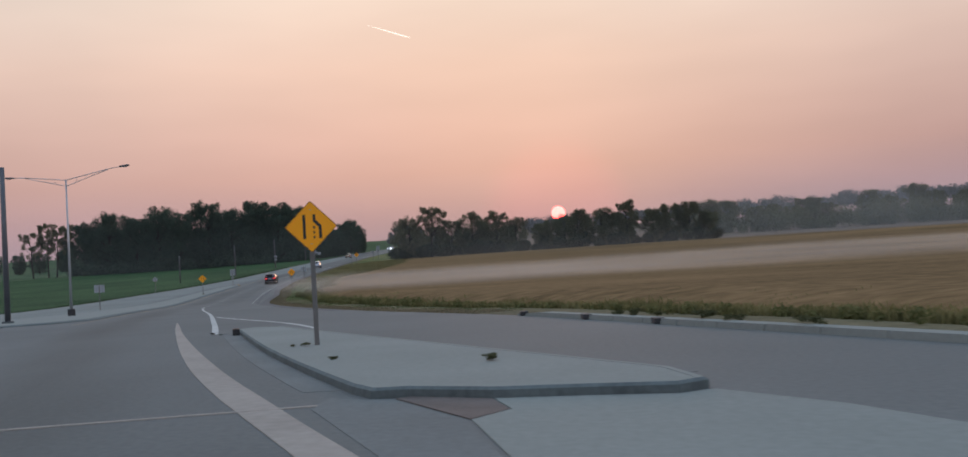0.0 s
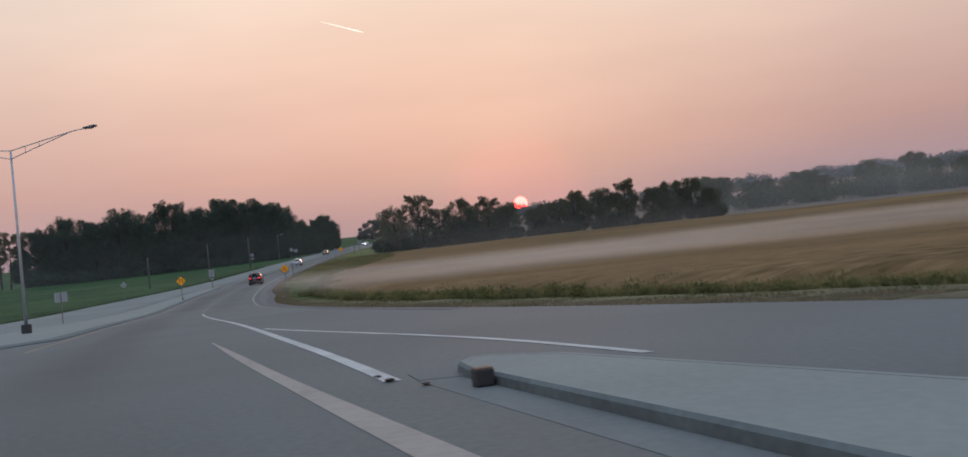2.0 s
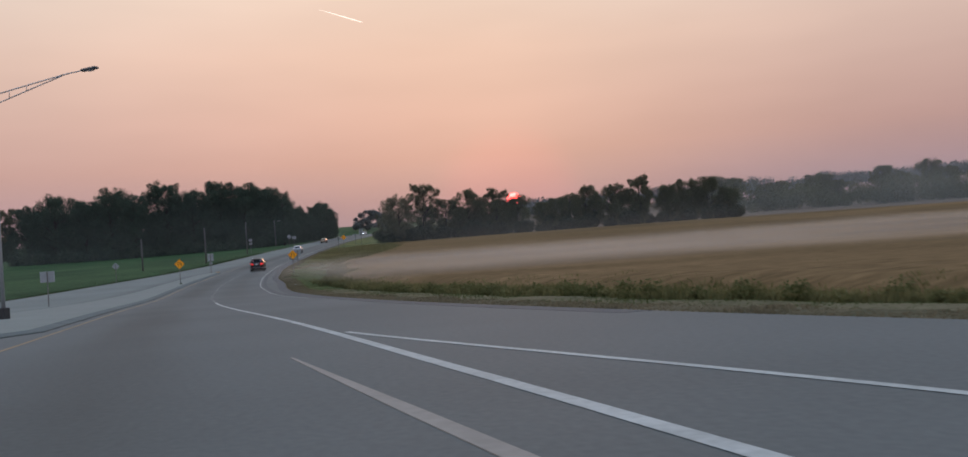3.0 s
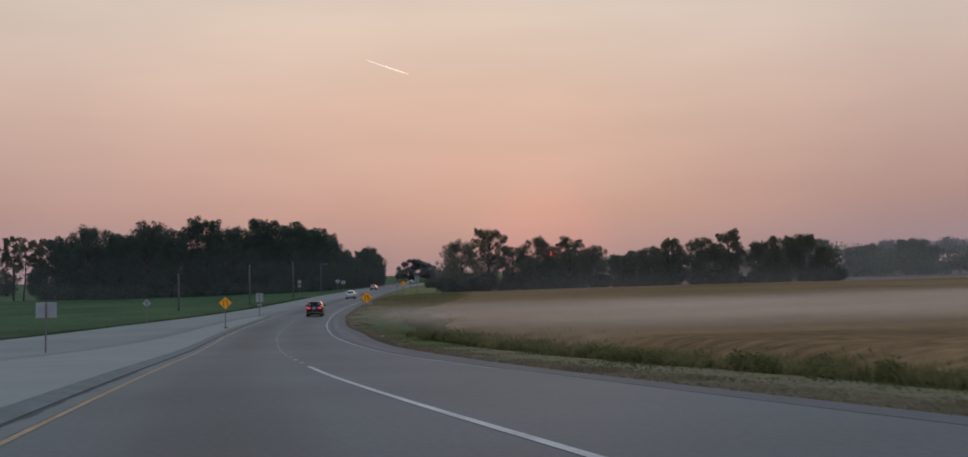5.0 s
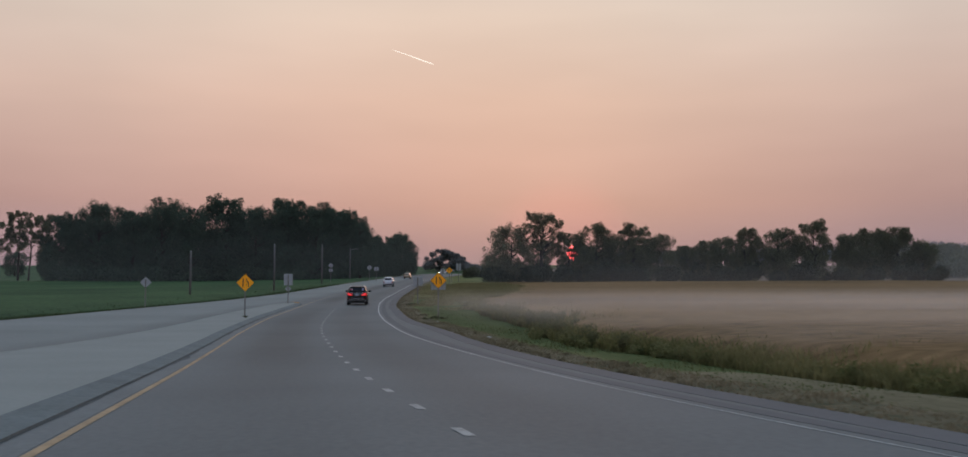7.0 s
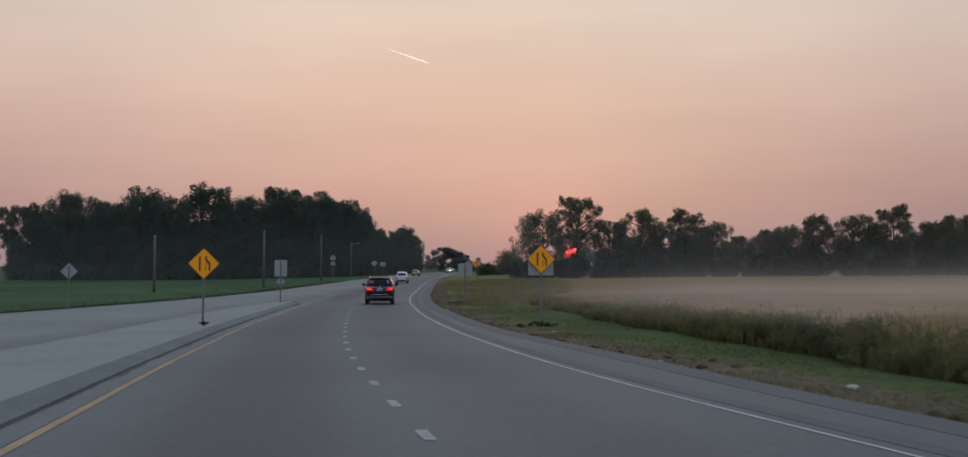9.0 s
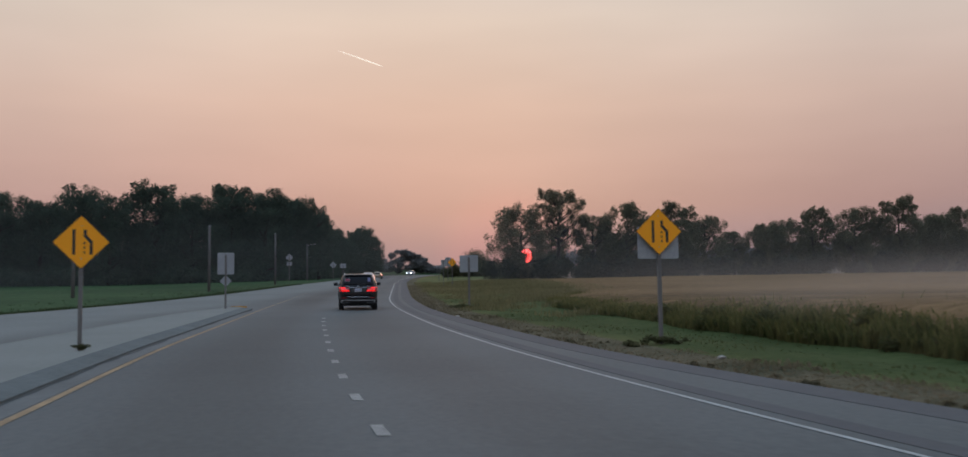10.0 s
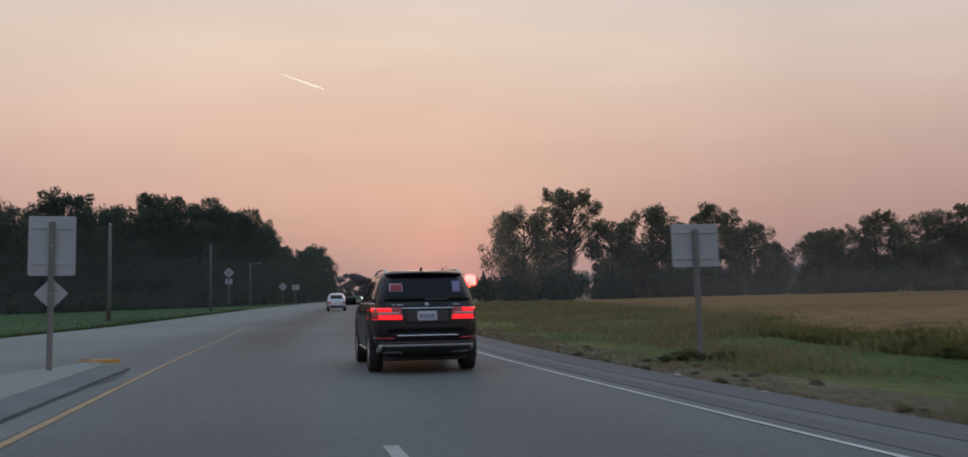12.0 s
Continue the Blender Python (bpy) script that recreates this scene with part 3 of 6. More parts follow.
prism(bm, [(0.0, 10.0), (4.6, 10.0), (3.6, 13.6), (2.66, 15.6), (2.15, 15.36), (1.02, 15.74), (-0.16, 16.08), (0.0, 14.92), (-0.5, 14.22)], 0.0, 0.012)
put("walkway", bm_mesh("walkway", bm, M["concrete"]), "pale concrete walkway cutting across in front of the island", "pavement", kind="structure")
bm = bmesh.new()
prism(bm, [(-1.5, 16.75), (-1.3, 16.86), (-0.2, 16.08), (-0.03, 14.9), (-0.52, 14.26)], 0.0, 0.016)
put("tactile_ramp", bm_mesh("tactile_ramp", bm, mat("brown_tactile_paving", (0.098, 0.078, 0.070), 0.85, 0.25, 2, 12, 0.004)), "brown tactile ramp at the edge of the walkway", "pavement", kind="structure")
bm = bmesh.new()
prism(bm, [(-1.55, 16.72), (-0.56, 14.2), (-0.06, 9.9), (-0.75, 9.9), (-2.6, 16.2), (-2.5, 17.4), (-1.95, 16.9)], 0.0, 0.007)
put("gutter_apron", bm_mesh("gutter_apron", bm, M["gutter"]), "stained concrete gutter in front of the tactile ramp", "gutter", kind="structure")

med = [(-32.6, 71.6), (-30.2, 71.4), (-27.6, 73.2)] + run_of(median_right, 78, 218, 4.0) + [(-45.1, 220.4), (-45.5, 220.8), (-46.0, 220.2)] + run_of(median_left, 216, 86, 4.0) + [(-38.0, 79.0), (-35.4, 74.4)]
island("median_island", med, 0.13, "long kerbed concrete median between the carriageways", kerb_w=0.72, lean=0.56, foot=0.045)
ribbon("gutter_pan", shift(yellow, -0.62), shift(yellow, -0.11), 78, 217, 1.5, 0.006, M["gutter"], "pale concrete gutter between yellow line and median kerb", "gutter", skirt=0.03)


def dirt_reach(y):
    """How far the dirt creeps out over the gutter: thin film with long uneven drifts."""
    y = np.atleast_1d(np.asarray(y, float))
    drift = np.array([noise.noise(Vector((v * 0.085, 4.0, 0))) + 0.45 * noise.noise(Vector((v * 0.45, 9.0, 0))) for v in y])
    return 0.03 + 0.36 * np.clip(drift + 0.12, 0, 1)


ribbon("gutter_dirt", lambda y: yellow(y) - 0.63, lambda y: yellow(y) - 0.60 + dirt_reach(y), 80, 217, 0.5, 0.010, M["grime"], "dark dirt drifted unevenly along the foot of the median kerb", "dirt")
bm = bmesh.new()
prism(bm, [(-44.95, 219.2), (-44.7, 219.9), (-45.1, 220.3), (-45.6, 220.2), (-45.6, 219.4)], float(land(220)) + 0.05, float(land(220)) + 0.145)
put("nose_paint", bm_mesh("nose_paint", bm, mat("bright_yellow_kerb_paint", (0.52, 0.27, 0.06), 0.75, 0.25, 2.0, 8)), "worn yellow paint on the nose of the median kerb", "road marking", kind="structure")

# kerb with drain inlets along the field side of the slip lane
kerb_root = base_empty("roadside_kerb", Matrix(), "pale concrete kerb with dark drain inlets beside the field", "kerb")
ys = np.arange(13.4, 41.5, 2.0)
for y0, y1 in zip(ys[:-1], ys[1:]):
    bm = bmesh.new()
    xa, xb = float(edge_right(y0)), float(edge_right(y1 - 0.03))
    h0, h1 = (0.15, 0.15) if y1 < 41 else (0.15, 0.05)
    quad = [(xa - 0.05, y0), (xb - 0.05, y1 - 0.03), (xb + 0.5, y1 - 0.03), (xa + 0.5, y0)]
    low = [bm.verts.new((x, y_, -0.1)) for x, y_ in quad]
    top = [bm.verts.new((x + (0.04 if k < 2 else 0), y_, (h0, h1, h1, h0)[k])) for k, (x, y_) in enumerate(quad)]
    bm.faces.new(low[::-1])
    bm.faces.new(top)
    for k in range(4):
        bm.faces.new((low[k], low[(k + 1) % 4], top[(k + 1) % 4], top[k]))
    part("kerb_stone", bm_mesh("kerb_stone", bm, M["concrete"]), kerb_root)
for yy, w in ((40.9, 0.32), (35.5, 0.4), (30.6, 0.3)):
    bm = bmesh.new()
    x = float(edge_right(yy))
    box(bm, x - 0.09, x + 0.2, yy - w, yy + w, 0.01, 0.17, 0.02)
    part("drain_inlet", bm_mesh("drain_inlet", bm, M["iron"]), kerb_root, "dark cast iron drain inlet")

# gutter pan along the island, and the black marker block on its nose
ribbon("gutter_pan", shift(isl_left, -0.62), shift(isl_left, -0.02), 18.4, 40.6, 1.0, 0.006, M["gutter"], "pale concrete gutter beside the island kerb", "gutter", skirt=0.03)
ribbon("gutter_pan", shift(isl_right, 0.02), shift(isl_right, 0.62), 17.8, 40.6, 1.0, 0.006, M["gutter"], "pale concrete gutter along the slip lane side of the island", "gutter", skirt=0.03)
bm = bmesh.new()
prism(bm, [(-7.0, 40.62), (-6.35, 40.62), (-6.5, 41.9), (-7.1, 42.8), (-7.9, 43.15), (-8.5, 43.0), (-9.1, 42.35), (-9.3, 41.7), (-9.13, 40.62), (-8.6, 40.62)], 0.0, 0.012)
put("gutter_apron", bm_mesh("gutter_apron", bm, M["gutter"]), "stained concrete gutter round the nose of the island", "gutter", kind="structure")
bm = bmesh.new()
box(bm, -0.12, 0.12, -0.12, 0.12, 0, 0.22, 0.02)
block = put("marker_block", bm_mesh("marker_block", bm, M["plastic"]), "short dark rubber marker block with a worn brown top", "marker", m=pose(-8.32, 39.15, 0.008, 0, 0, 15))
bm = bmesh.new()
box(bm, -0.112, 0.112, -0.112, 0.112, 0.215, 0.24, 0.01)
part("cap", bm_mesh("cap", bm, mat("worn_brown_rubber", (0.20, 0.12, 0.085), 0.85, 0.3, 5, 6)), block, "worn brown top")
for x, y, s in ((-9.55, 40.95, 0.08), (-9.05, 40.0, 0.07), (-9.75, 41.7, 0.06)):
    bm = bmesh.new()
    bmesh.ops.create_icosphere(bm, subdivisions=1, radius=s)
    for v in bm.verts:
        v.co = Vector((v.co.x * 1.5, v.co.y, v.co.z * 0.35)) * (1 + 0.4 * noise.noise(v.co * 11 + Vector((x, y, 0))))
    put("road_debris", bm_mesh("road_debris", bm, M["plastic"]), "dark flattened scrap of debris on the road", "debris", "scraps of debris", m=pose(x, y, 0.02 + s * 0.2, 0, 0, x * 50))

# ---- signs and poles ----


def rounded_diamond(side, r, n=4):
    """Outline (x, z) of a square plate standing on its corner."""
    h = side / 2 - r
    pts = []
    for cx, cz, a0 in ((h, h, 0), (-h, h, 90), (-h, -h, 180), (h, -h, 270)):
        for k in range(n + 1):
            a = radians(a0 + 90 * k / n)
            pts.append((cx + r * math.cos(a), cz + r * math.sin(a)))
    c = math.sqrt(0.5)
    return [((x - z) * c, (x + z) * c) for x, z in pts]


def rounded_rect(w, h, r, n=4):
    pts = []
    for cx, cz, a0 in ((w / 2 - r, h / 2 - r, 0), (-w / 2 + r, h / 2 - r, 90), (-w / 2 + r, -h / 2 + r, 180), (w / 2 - r, -h / 2 + r, 270)):
        for k in range(n + 1):
            a = radians(a0 + 90 * k / n)
            pts.append((cx + r * math.cos(a), cz + r * math.sin(a)))
    return pts


def plate(outline, y0, y1, cz=0.0):
    """A thin upright plate in x and z, its front at y0 (towards -y)."""
    bm = bmesh.new()
    front = [bm.verts.new((x, y0, z + cz)) for x, z in outline]
    back = [bm.verts.new((x, y1, z + cz)) for x, z in outline]
    bm.faces.new(front)
    bm.faces.new(back[::-1])
    n = len(outline)
    for i in range(n):
        bm.faces.new((front[i], back[i], back[(i + 1) % n], front[(i + 1) % n]))
    return bm


def ring_plate(outer, inner, y0, y1, cz):
    bm = bmesh.new()
    n = len(outer)
    rows = [[bm.verts.new((x, y, z + cz)) for x, z in o] for o, y in ((outer, y0), (inner, y0), (outer, y1), (inner, y1))]
    for i in range(n):
        j = (i + 1) % n
        bm.faces.new((rows[0][i], rows[0][j], rows[1][j], rows[1][i]))
        bm.faces.new((rows[0][i], rows[2][i], rows[2][j], rows[0][j]))
        bm.faces.new((rows[1][i], rows[1][j], rows[3][j], rows[3][i]))
    return bm


def square_post(w, h, material=None):
    bm = bmesh.new()
    box(bm, -w / 2, w / 2, 0.005, w + 0.005, -0.3, h, 0.008)
    return bm_mesh("post", bm, material or M["post_wood"])


def bolts(root, zs):
    for z in zs:
        bm = bmesh.new()
        bmesh.ops.create_cone(bm, cap_ends=True, segments=8, radius1=0.016, radius2=0.012, depth=0.014, matrix=Matrix.Translation((0, -0.012, z)) @ Matrix.Rotation(radians(90), 4, "X"))
        part("bolt", bm_mesh("bolt", bm, M["galv"]), root)


def lane_ends_sign(m, centre, post_w, label, behind=None, wide=0.914):
    """Yellow diamond: two lanes narrowing to one."""
    root = base_empty("lane_ends_sign", m, label, "road sign", "lane ends signs")
    part("post", square_post(post_w, centre + 0.5), root, "weathered grey wooden post")
    k = wide / 0.914
    part("panel", bm_mesh("panel", plate(rounded_diamond(wide, 0.05), -0.006, 0.0, centre), M["sign_yellow"]), root, "yellow reflective panel")
    part("border", bm_mesh("border", ring_plate(rounded_diamond(wide - 0.009, 0.047), rounded_diamond(wide - 0.032, 0.037), -0.009, -0.006, centre), M["sign_black"]), root, "thin black border")
    part("back", bm_mesh("back", plate(rounded_diamond(wide - 0.006, 0.05), 0.001, 0.004, centre), M["alu"]), root, "bare aluminium back")
    left = [(-0.20, -0.30), (-0.13, -0.30), (-0.13, 0.30), (-0.20, 0.30)]
    right = [(0.19, -0.30), (0.26, -0.30), (0.26, 0.02), (0.12, 0.17), (0.12, 0.30), (0.05, 0.30), (0.05, 0.13), (0.19, -0.02)]
    part("symbol", bm_mesh("symbol", plate([(x * k, z * k) for x, z in left], -0.009, -0.006, centre), M["sign_black"]), root, "black lane line")
    part("symbol", bm_mesh("symbol", plate([(x * k, z * k) for x, z in right], -0.009, -0.006, centre), M["sign_black"]), root, "black bent lane line")
    for z in (-0.26, -0.14, -0.02):
        part("symbol", bm_mesh("symbol", plate([(0.055, z - 0.03), (0.095, z - 0.03), (0.095, z + 0.03), (0.055, z + 0.03)], -0.009, -0.006, centre), M["sign_black"]), root)
    bolts(root, (centre - 0.42, centre + 0.42))
    if behind:
        w, h, dz = behind
        part("rear_panel", bm_mesh("rear_panel", plate(rounded_rect(w, h, 0.04), post_w + 0.01, post_w + 0.014, centre + dz), M["alu"]), root, "bare back of a rectangular sign for oncoming traffic")
    return root


def back_sign(m, panels, post_h, label, post_w=0.1, group="signs facing away"):
    """A sign for oncoming traffic, seen from behind. panels: (shape, width, height, centre)."""
    root = base_empty("road_sign", m, label, "road sign", group)
    bm = bmesh.new()
    box(bm, -post_w / 2, post_w / 2, -post_w, -0.004, -0.3, post_h, 0.008)
    part("post", bm_mesh("post", bm, M["post_wood"]), root, "weathered grey wooden post")
    for shape, w, h, cz in panels:
        o = rounded_diamond(w, 0.04) if shape == "diamond" else rounded_rect(w, h, 0.045)
        part("panel", bm_mesh("panel", plate(o, 0.0, 0.004, cz), M["alu"]), root, "dull bare aluminium back")
        if shape != "diamond":
            for s in (-0.3, 0.3):
                bm = bmesh.new()
                box(bm, -w * 0.42, w * 0.42, -0.02, -0.001, cz + s * h - 0.025, cz + s * h + 0.025, 0.004)
                part("stiffener", bm_mesh("stiffener", bm, M["alu"]), root)
    for cz in {p[3] for p in panels}:
        bm = bmesh.new()
        bmesh.ops.create_cone(bm, cap_ends=True, segments=8, radius1=0.018, radius2=0.014, depth=0.02, matrix=Matrix.Translation((0, -post_w - 0.008, cz)) @ Matrix.Rotation(radians(90), 4, "X"))
        part("bolt", bm_mesh("bolt", bm, M["galv"]), root)
    return root


def stand(x, y, lift=0.0, yaw=0.0):
    z = float(land(y)) + lift
    if x > edge_right(y) or x < edge_left(y):
        z += float(field_rise(x, y))
    return pose(x, y, z, 0, 0, yaw)


lane_ends_sign(stand(-4.03, 28.0, 0.151, 8), 2.92, 0.12, "yellow diamond lane-ends sign on a wooden post in the island")
lane_ends_sign(stand(-43.05, 180.4, 0.126, 12), 2.72, 0.10, "yellow diamond lane-ends sign on a wooden post in the median", wide=0.97)
lane_ends_sign(stand(-28.04, 181.1, 0.0, 4), 3.05, 0.10, "yellow diamond lane-ends sign backed by a grey panel", behind=(1.15, 0.86, -0.30))
back_sign(stand(-45.45, 216.4, 0.126, 6), [("rect", 0.97, 1.30, 2.68), ("diamond", 0.50, 0, 1.64)], 3.2, "bare back of a tall sign with a small diamond below", 0.11)
back_sign(stand(-30.9, 216.5, 0.0, -4), [("rect", 1.12, 1.02, 2.67)], 3.05, "bare back of a square sign standing in the grass", 0.12)
back_sign(stand(-58.75, 207.6, 0.0, 10), [("diamond", 0.83, 0, 2.6)], 2.95, "bare back of a diamond sign beside the green field", 0.11)
back_sign(stand(-50.8, 301.6, 1.3, 6), [("diamond", 0.76, 0, 2.9), ("rect", 0.7, 0.55, 2.0)], 3.2, "bare backs of a diamond and a small plate on one post", 0.11)
back_sign(stand(-45.9, 137.0, 0.0, 10), [("rect", 1.28, 1.0, 2.75)], 3.2, "bare back of a wide rectangular sign by the oncoming carriageway", 0.1)
back_sign(stand(-47.2, 372.3, 0.3, 4), [("rect", 1.2, 0.95, 2.9)], 3.3, "bare back of a rectangular sign far up the road", 0.11)
back_sign(stand(-50.1, 385.5, 0.3, 4), [("diamond", 1.1, 0, 3.2)], 3.6, "bare back of a diamond sign by the dark trees", 0.11)
back_sign(stand(-29.0, 301.5, 0.2, -4), [("rect", 0.68, 1.05, 3.1)], 3.6, "bare back of a narrow rectangular sign on the rise", 0.1)
back_sign(stand(-25.6, 363.0, 0.2, -4), [("rect", 1.15, 1.8, 3.6)], 4.5, "bare back of a large route sign on the crest", 0.12)
back_sign(stand(-27.4, 363.6, 0.2, -4), [("rect", 1.3, 0.4, 2.9)], 3.1, "bare back of a low wide sign on the crest", 0.12)
lane_ends_sign(stand(-27.7, 302.4, 0.2, 4), 3.3, 0.10, "small yellow diamond lane-ends sign on the crest of the road")


def street_lamp(m, height, arms, label):
    root = base_empty("street_lamp", m, label, "street lamp")
    bm = bmesh.new()
    tube(bm, [(0, 0, 0.5), (0, 0, height * 0.5), (0, 0, height)], [0.125, 0.095, 0.065], 12)
    part("pole", bm_mesh("pole", bm, M["galv"], True), root, "tall tapered galvanised pole")
    bm = bmesh.new()
    box(bm, -0.24, 0.24, -0.24, 0.24, -0.2, 0.62, 0.03)
    part("base", bm_mesh("base", bm, M["iron"]), root, "dark breakaway base box")
    for s in arms:
        bm = bmesh.new()
        n = 8
        reach = 4.6
        upper = [(s * (0.05 + reach * k / n), 0, height - 0.05 + 0.60 * (k / n) ** 0.95) for k in range(n + 1)]
        lower = [(s * (0.05 + reach * k / n), 0, height - 0.60 + 1.11 * (k / n) ** 0.97) for k in range(n + 1)]
        tip = [upper[-1], (s * (reach + 0.75), 0, height + 0.62), (s * (reach + 1.55), 0, height + 0.66)]
        tube(bm, tip, [0.04, 0.034, 0.03], 6)
        tube(bm, upper, [0.035] * (n + 1), 6)
        tube(bm, lower, [0.032] * (n + 1), 6)
        for k in (2, 4):
            tube(bm, [upper[k], lower[k]], [0.02, 0.02], 6)
        part("arm", bm_mesh("arm", bm, M["galv"], True), root, "double truss arm")
        bm = bmesh.new()
        bmesh.ops.create_cube(bm, size=1, matrix=Matrix.Translation((s * 6.45, 0, height + 0.69)) @ Matrix.Rotation(radians(-4 * s), 4, "Y") @ Matrix.Diagonal((0.95, 0.36, 0.14, 1)))
        bmesh.ops.bevel(bm, geom=list(bm.edges), offset=0.06, segments=3, affect="EDGES", profile=0.5)
        head = part("head", bm_mesh("head", bm, M["dark_steel"], True), root, "flat cobra-head luminaire")
        bm = bmesh.new()
        bmesh.ops.create_uvsphere(bm, u_segments=12, v_segments=6, radius=0.5, matrix=Matrix.Translation((s * 6.5, 0, height + 0.62)) @ Matrix.Diagonal((0.55, 0.26, 0.14, 1)))
        part("lens", bm_mesh("lens", bm, M["lamp_glass"], True), head)
    return root


street_lamp(stand(-35.2, 97.5, 0.12, -21), 12.4, (1, -1), "tall twin-armed galvanised street lamp, unlit, on the median")
root = base_empty("signal_pole", stand(-33.0, 78.8, 0.12), "thick dark steel traffic signal pole at the junction", "pole")
bm = bmesh.new()
tube(bm, [(0, 0, 0.1), (0, 0, 6), (0, 0, 11.4)], [0.21, 0.19, 0.17], 14)
part("pole", bm_mesh("pole", bm, M["dark_steel"], True), root)
bm = bmesh.new()
tube(bm, [(0, 0, -0.2), (0, 0, 0.12)], [0.42, 0.40], 14)
part("footing", bm_mesh("footing", bm, M["kerb"]), root, "round concrete footing")
bm = bmesh.new()
box(bm, -0.3, 0.3, -0.3, 0.3, 0.12, 0.17, 0.01)
part("base_plate", bm_mesh("base_plate", bm, M["dark_steel"]), root)


def utility_pole(x, y, h, label, lamp=False, lift=0.0):
    root = base_empty("utility_pole", stand(x, y, lift), label, "pole", "wooden poles")
    bm = bmesh.new()
    tube(bm, [(0, 0, -0.5), (0.02, 0, h * 0.5), (0.0, 0.02, h)], [0.19, 0.16, 0.125], 10)
    part("shaft", bm_mesh("shaft", bm, M["pole_wood"], True), root)
    bm = bmesh.new()
    tube(bm, [(0, 0.02, h), (0, 0.02, h + 0.08)], [0.14, 0.05], 10)
    part("cap", bm_mesh("cap", bm, M["galv"]), root)
    if lamp:
        bm = bmesh.new()
        tube(bm, [(0.1, 0, h - 0.5), (0.9, 0, h - 0.15), (1.7, 0, h - 0.1)], [0.03, 0.03, 0.03], 6)
        box(bm, 1.6, 2.2, -0.15, 0.15, h - 0.18, h - 0.04, 0.03)
        part("lamp_arm", bm_mesh("lamp_arm", bm, M["galv"]), root, "short galvanised lamp arm")


utility_pole(-58.3, 281.6, 8.0, "plain weathered wooden pole at the edge of the field")
utility_pole(-57.2, 338.5, 9.0, "plain weathered wooden pole in front of dark trees")
utility_pole(-59.4, 425.0, 9.4, "plain weathered wooden pole with a lamp arm by the trees", True)
utility_pole(-66.0, 254.4, 6.4, "plain dark wooden pole standing in the green field")

# ---- plants ----


def leaf_cloud(name, centres, radii, count, size, material, seed, flat=0.75, fill=0.5):
    """Many small bent leaves scattered through clusters. fill: the smaller, the more of them lie towards the outside of each."""
    rng = np.random.default_rng(seed)
    centres, radii = np.array(centres), np.array(radii)
    w = radii ** 2
    pick = rng.choice(len(centres), count, p=w / w.sum())
    way = rng.normal(size=(count, 3))
    way /= np.linalg.norm(way, axis=1)[:, None]
    r = radii[pick] * rng.uniform(0.1, 1.0, count) ** fill * rng.uniform(0.75, 1.25, count)
    c = centres[pick] + way * (r[:, None] * np.array([1, 1, flat]))
    face = way * 0.6 + rng.normal(size=(count, 3)) + np.array([0, 0, 0.3])
    a = np.cross(face, rng.normal(size=(count, 3)))
    a /= np.linalg.norm(a, axis=1)[:, None]
    b = np.cross(face, a)
    b /= np.linalg.norm(b, axis=1)[:, None]
    s = size * rng.uniform(0.6, 1.4, count)[:, None]
    n = np.cross(a, b) * s * 0.25
    vs = np.stack([c - a * s, c + b * s * 0.55 + n, c + a * s, c - b * s * 0.55 + n], 1).reshape(-1, 3)
    idx = np.arange(count)[:, None] * 4
    fs = np.concatenate([idx + [0, 1, 2], idx + [0, 2, 3]]).tolist()
    return mesh_of(name, vs.tolist(), fs, material)


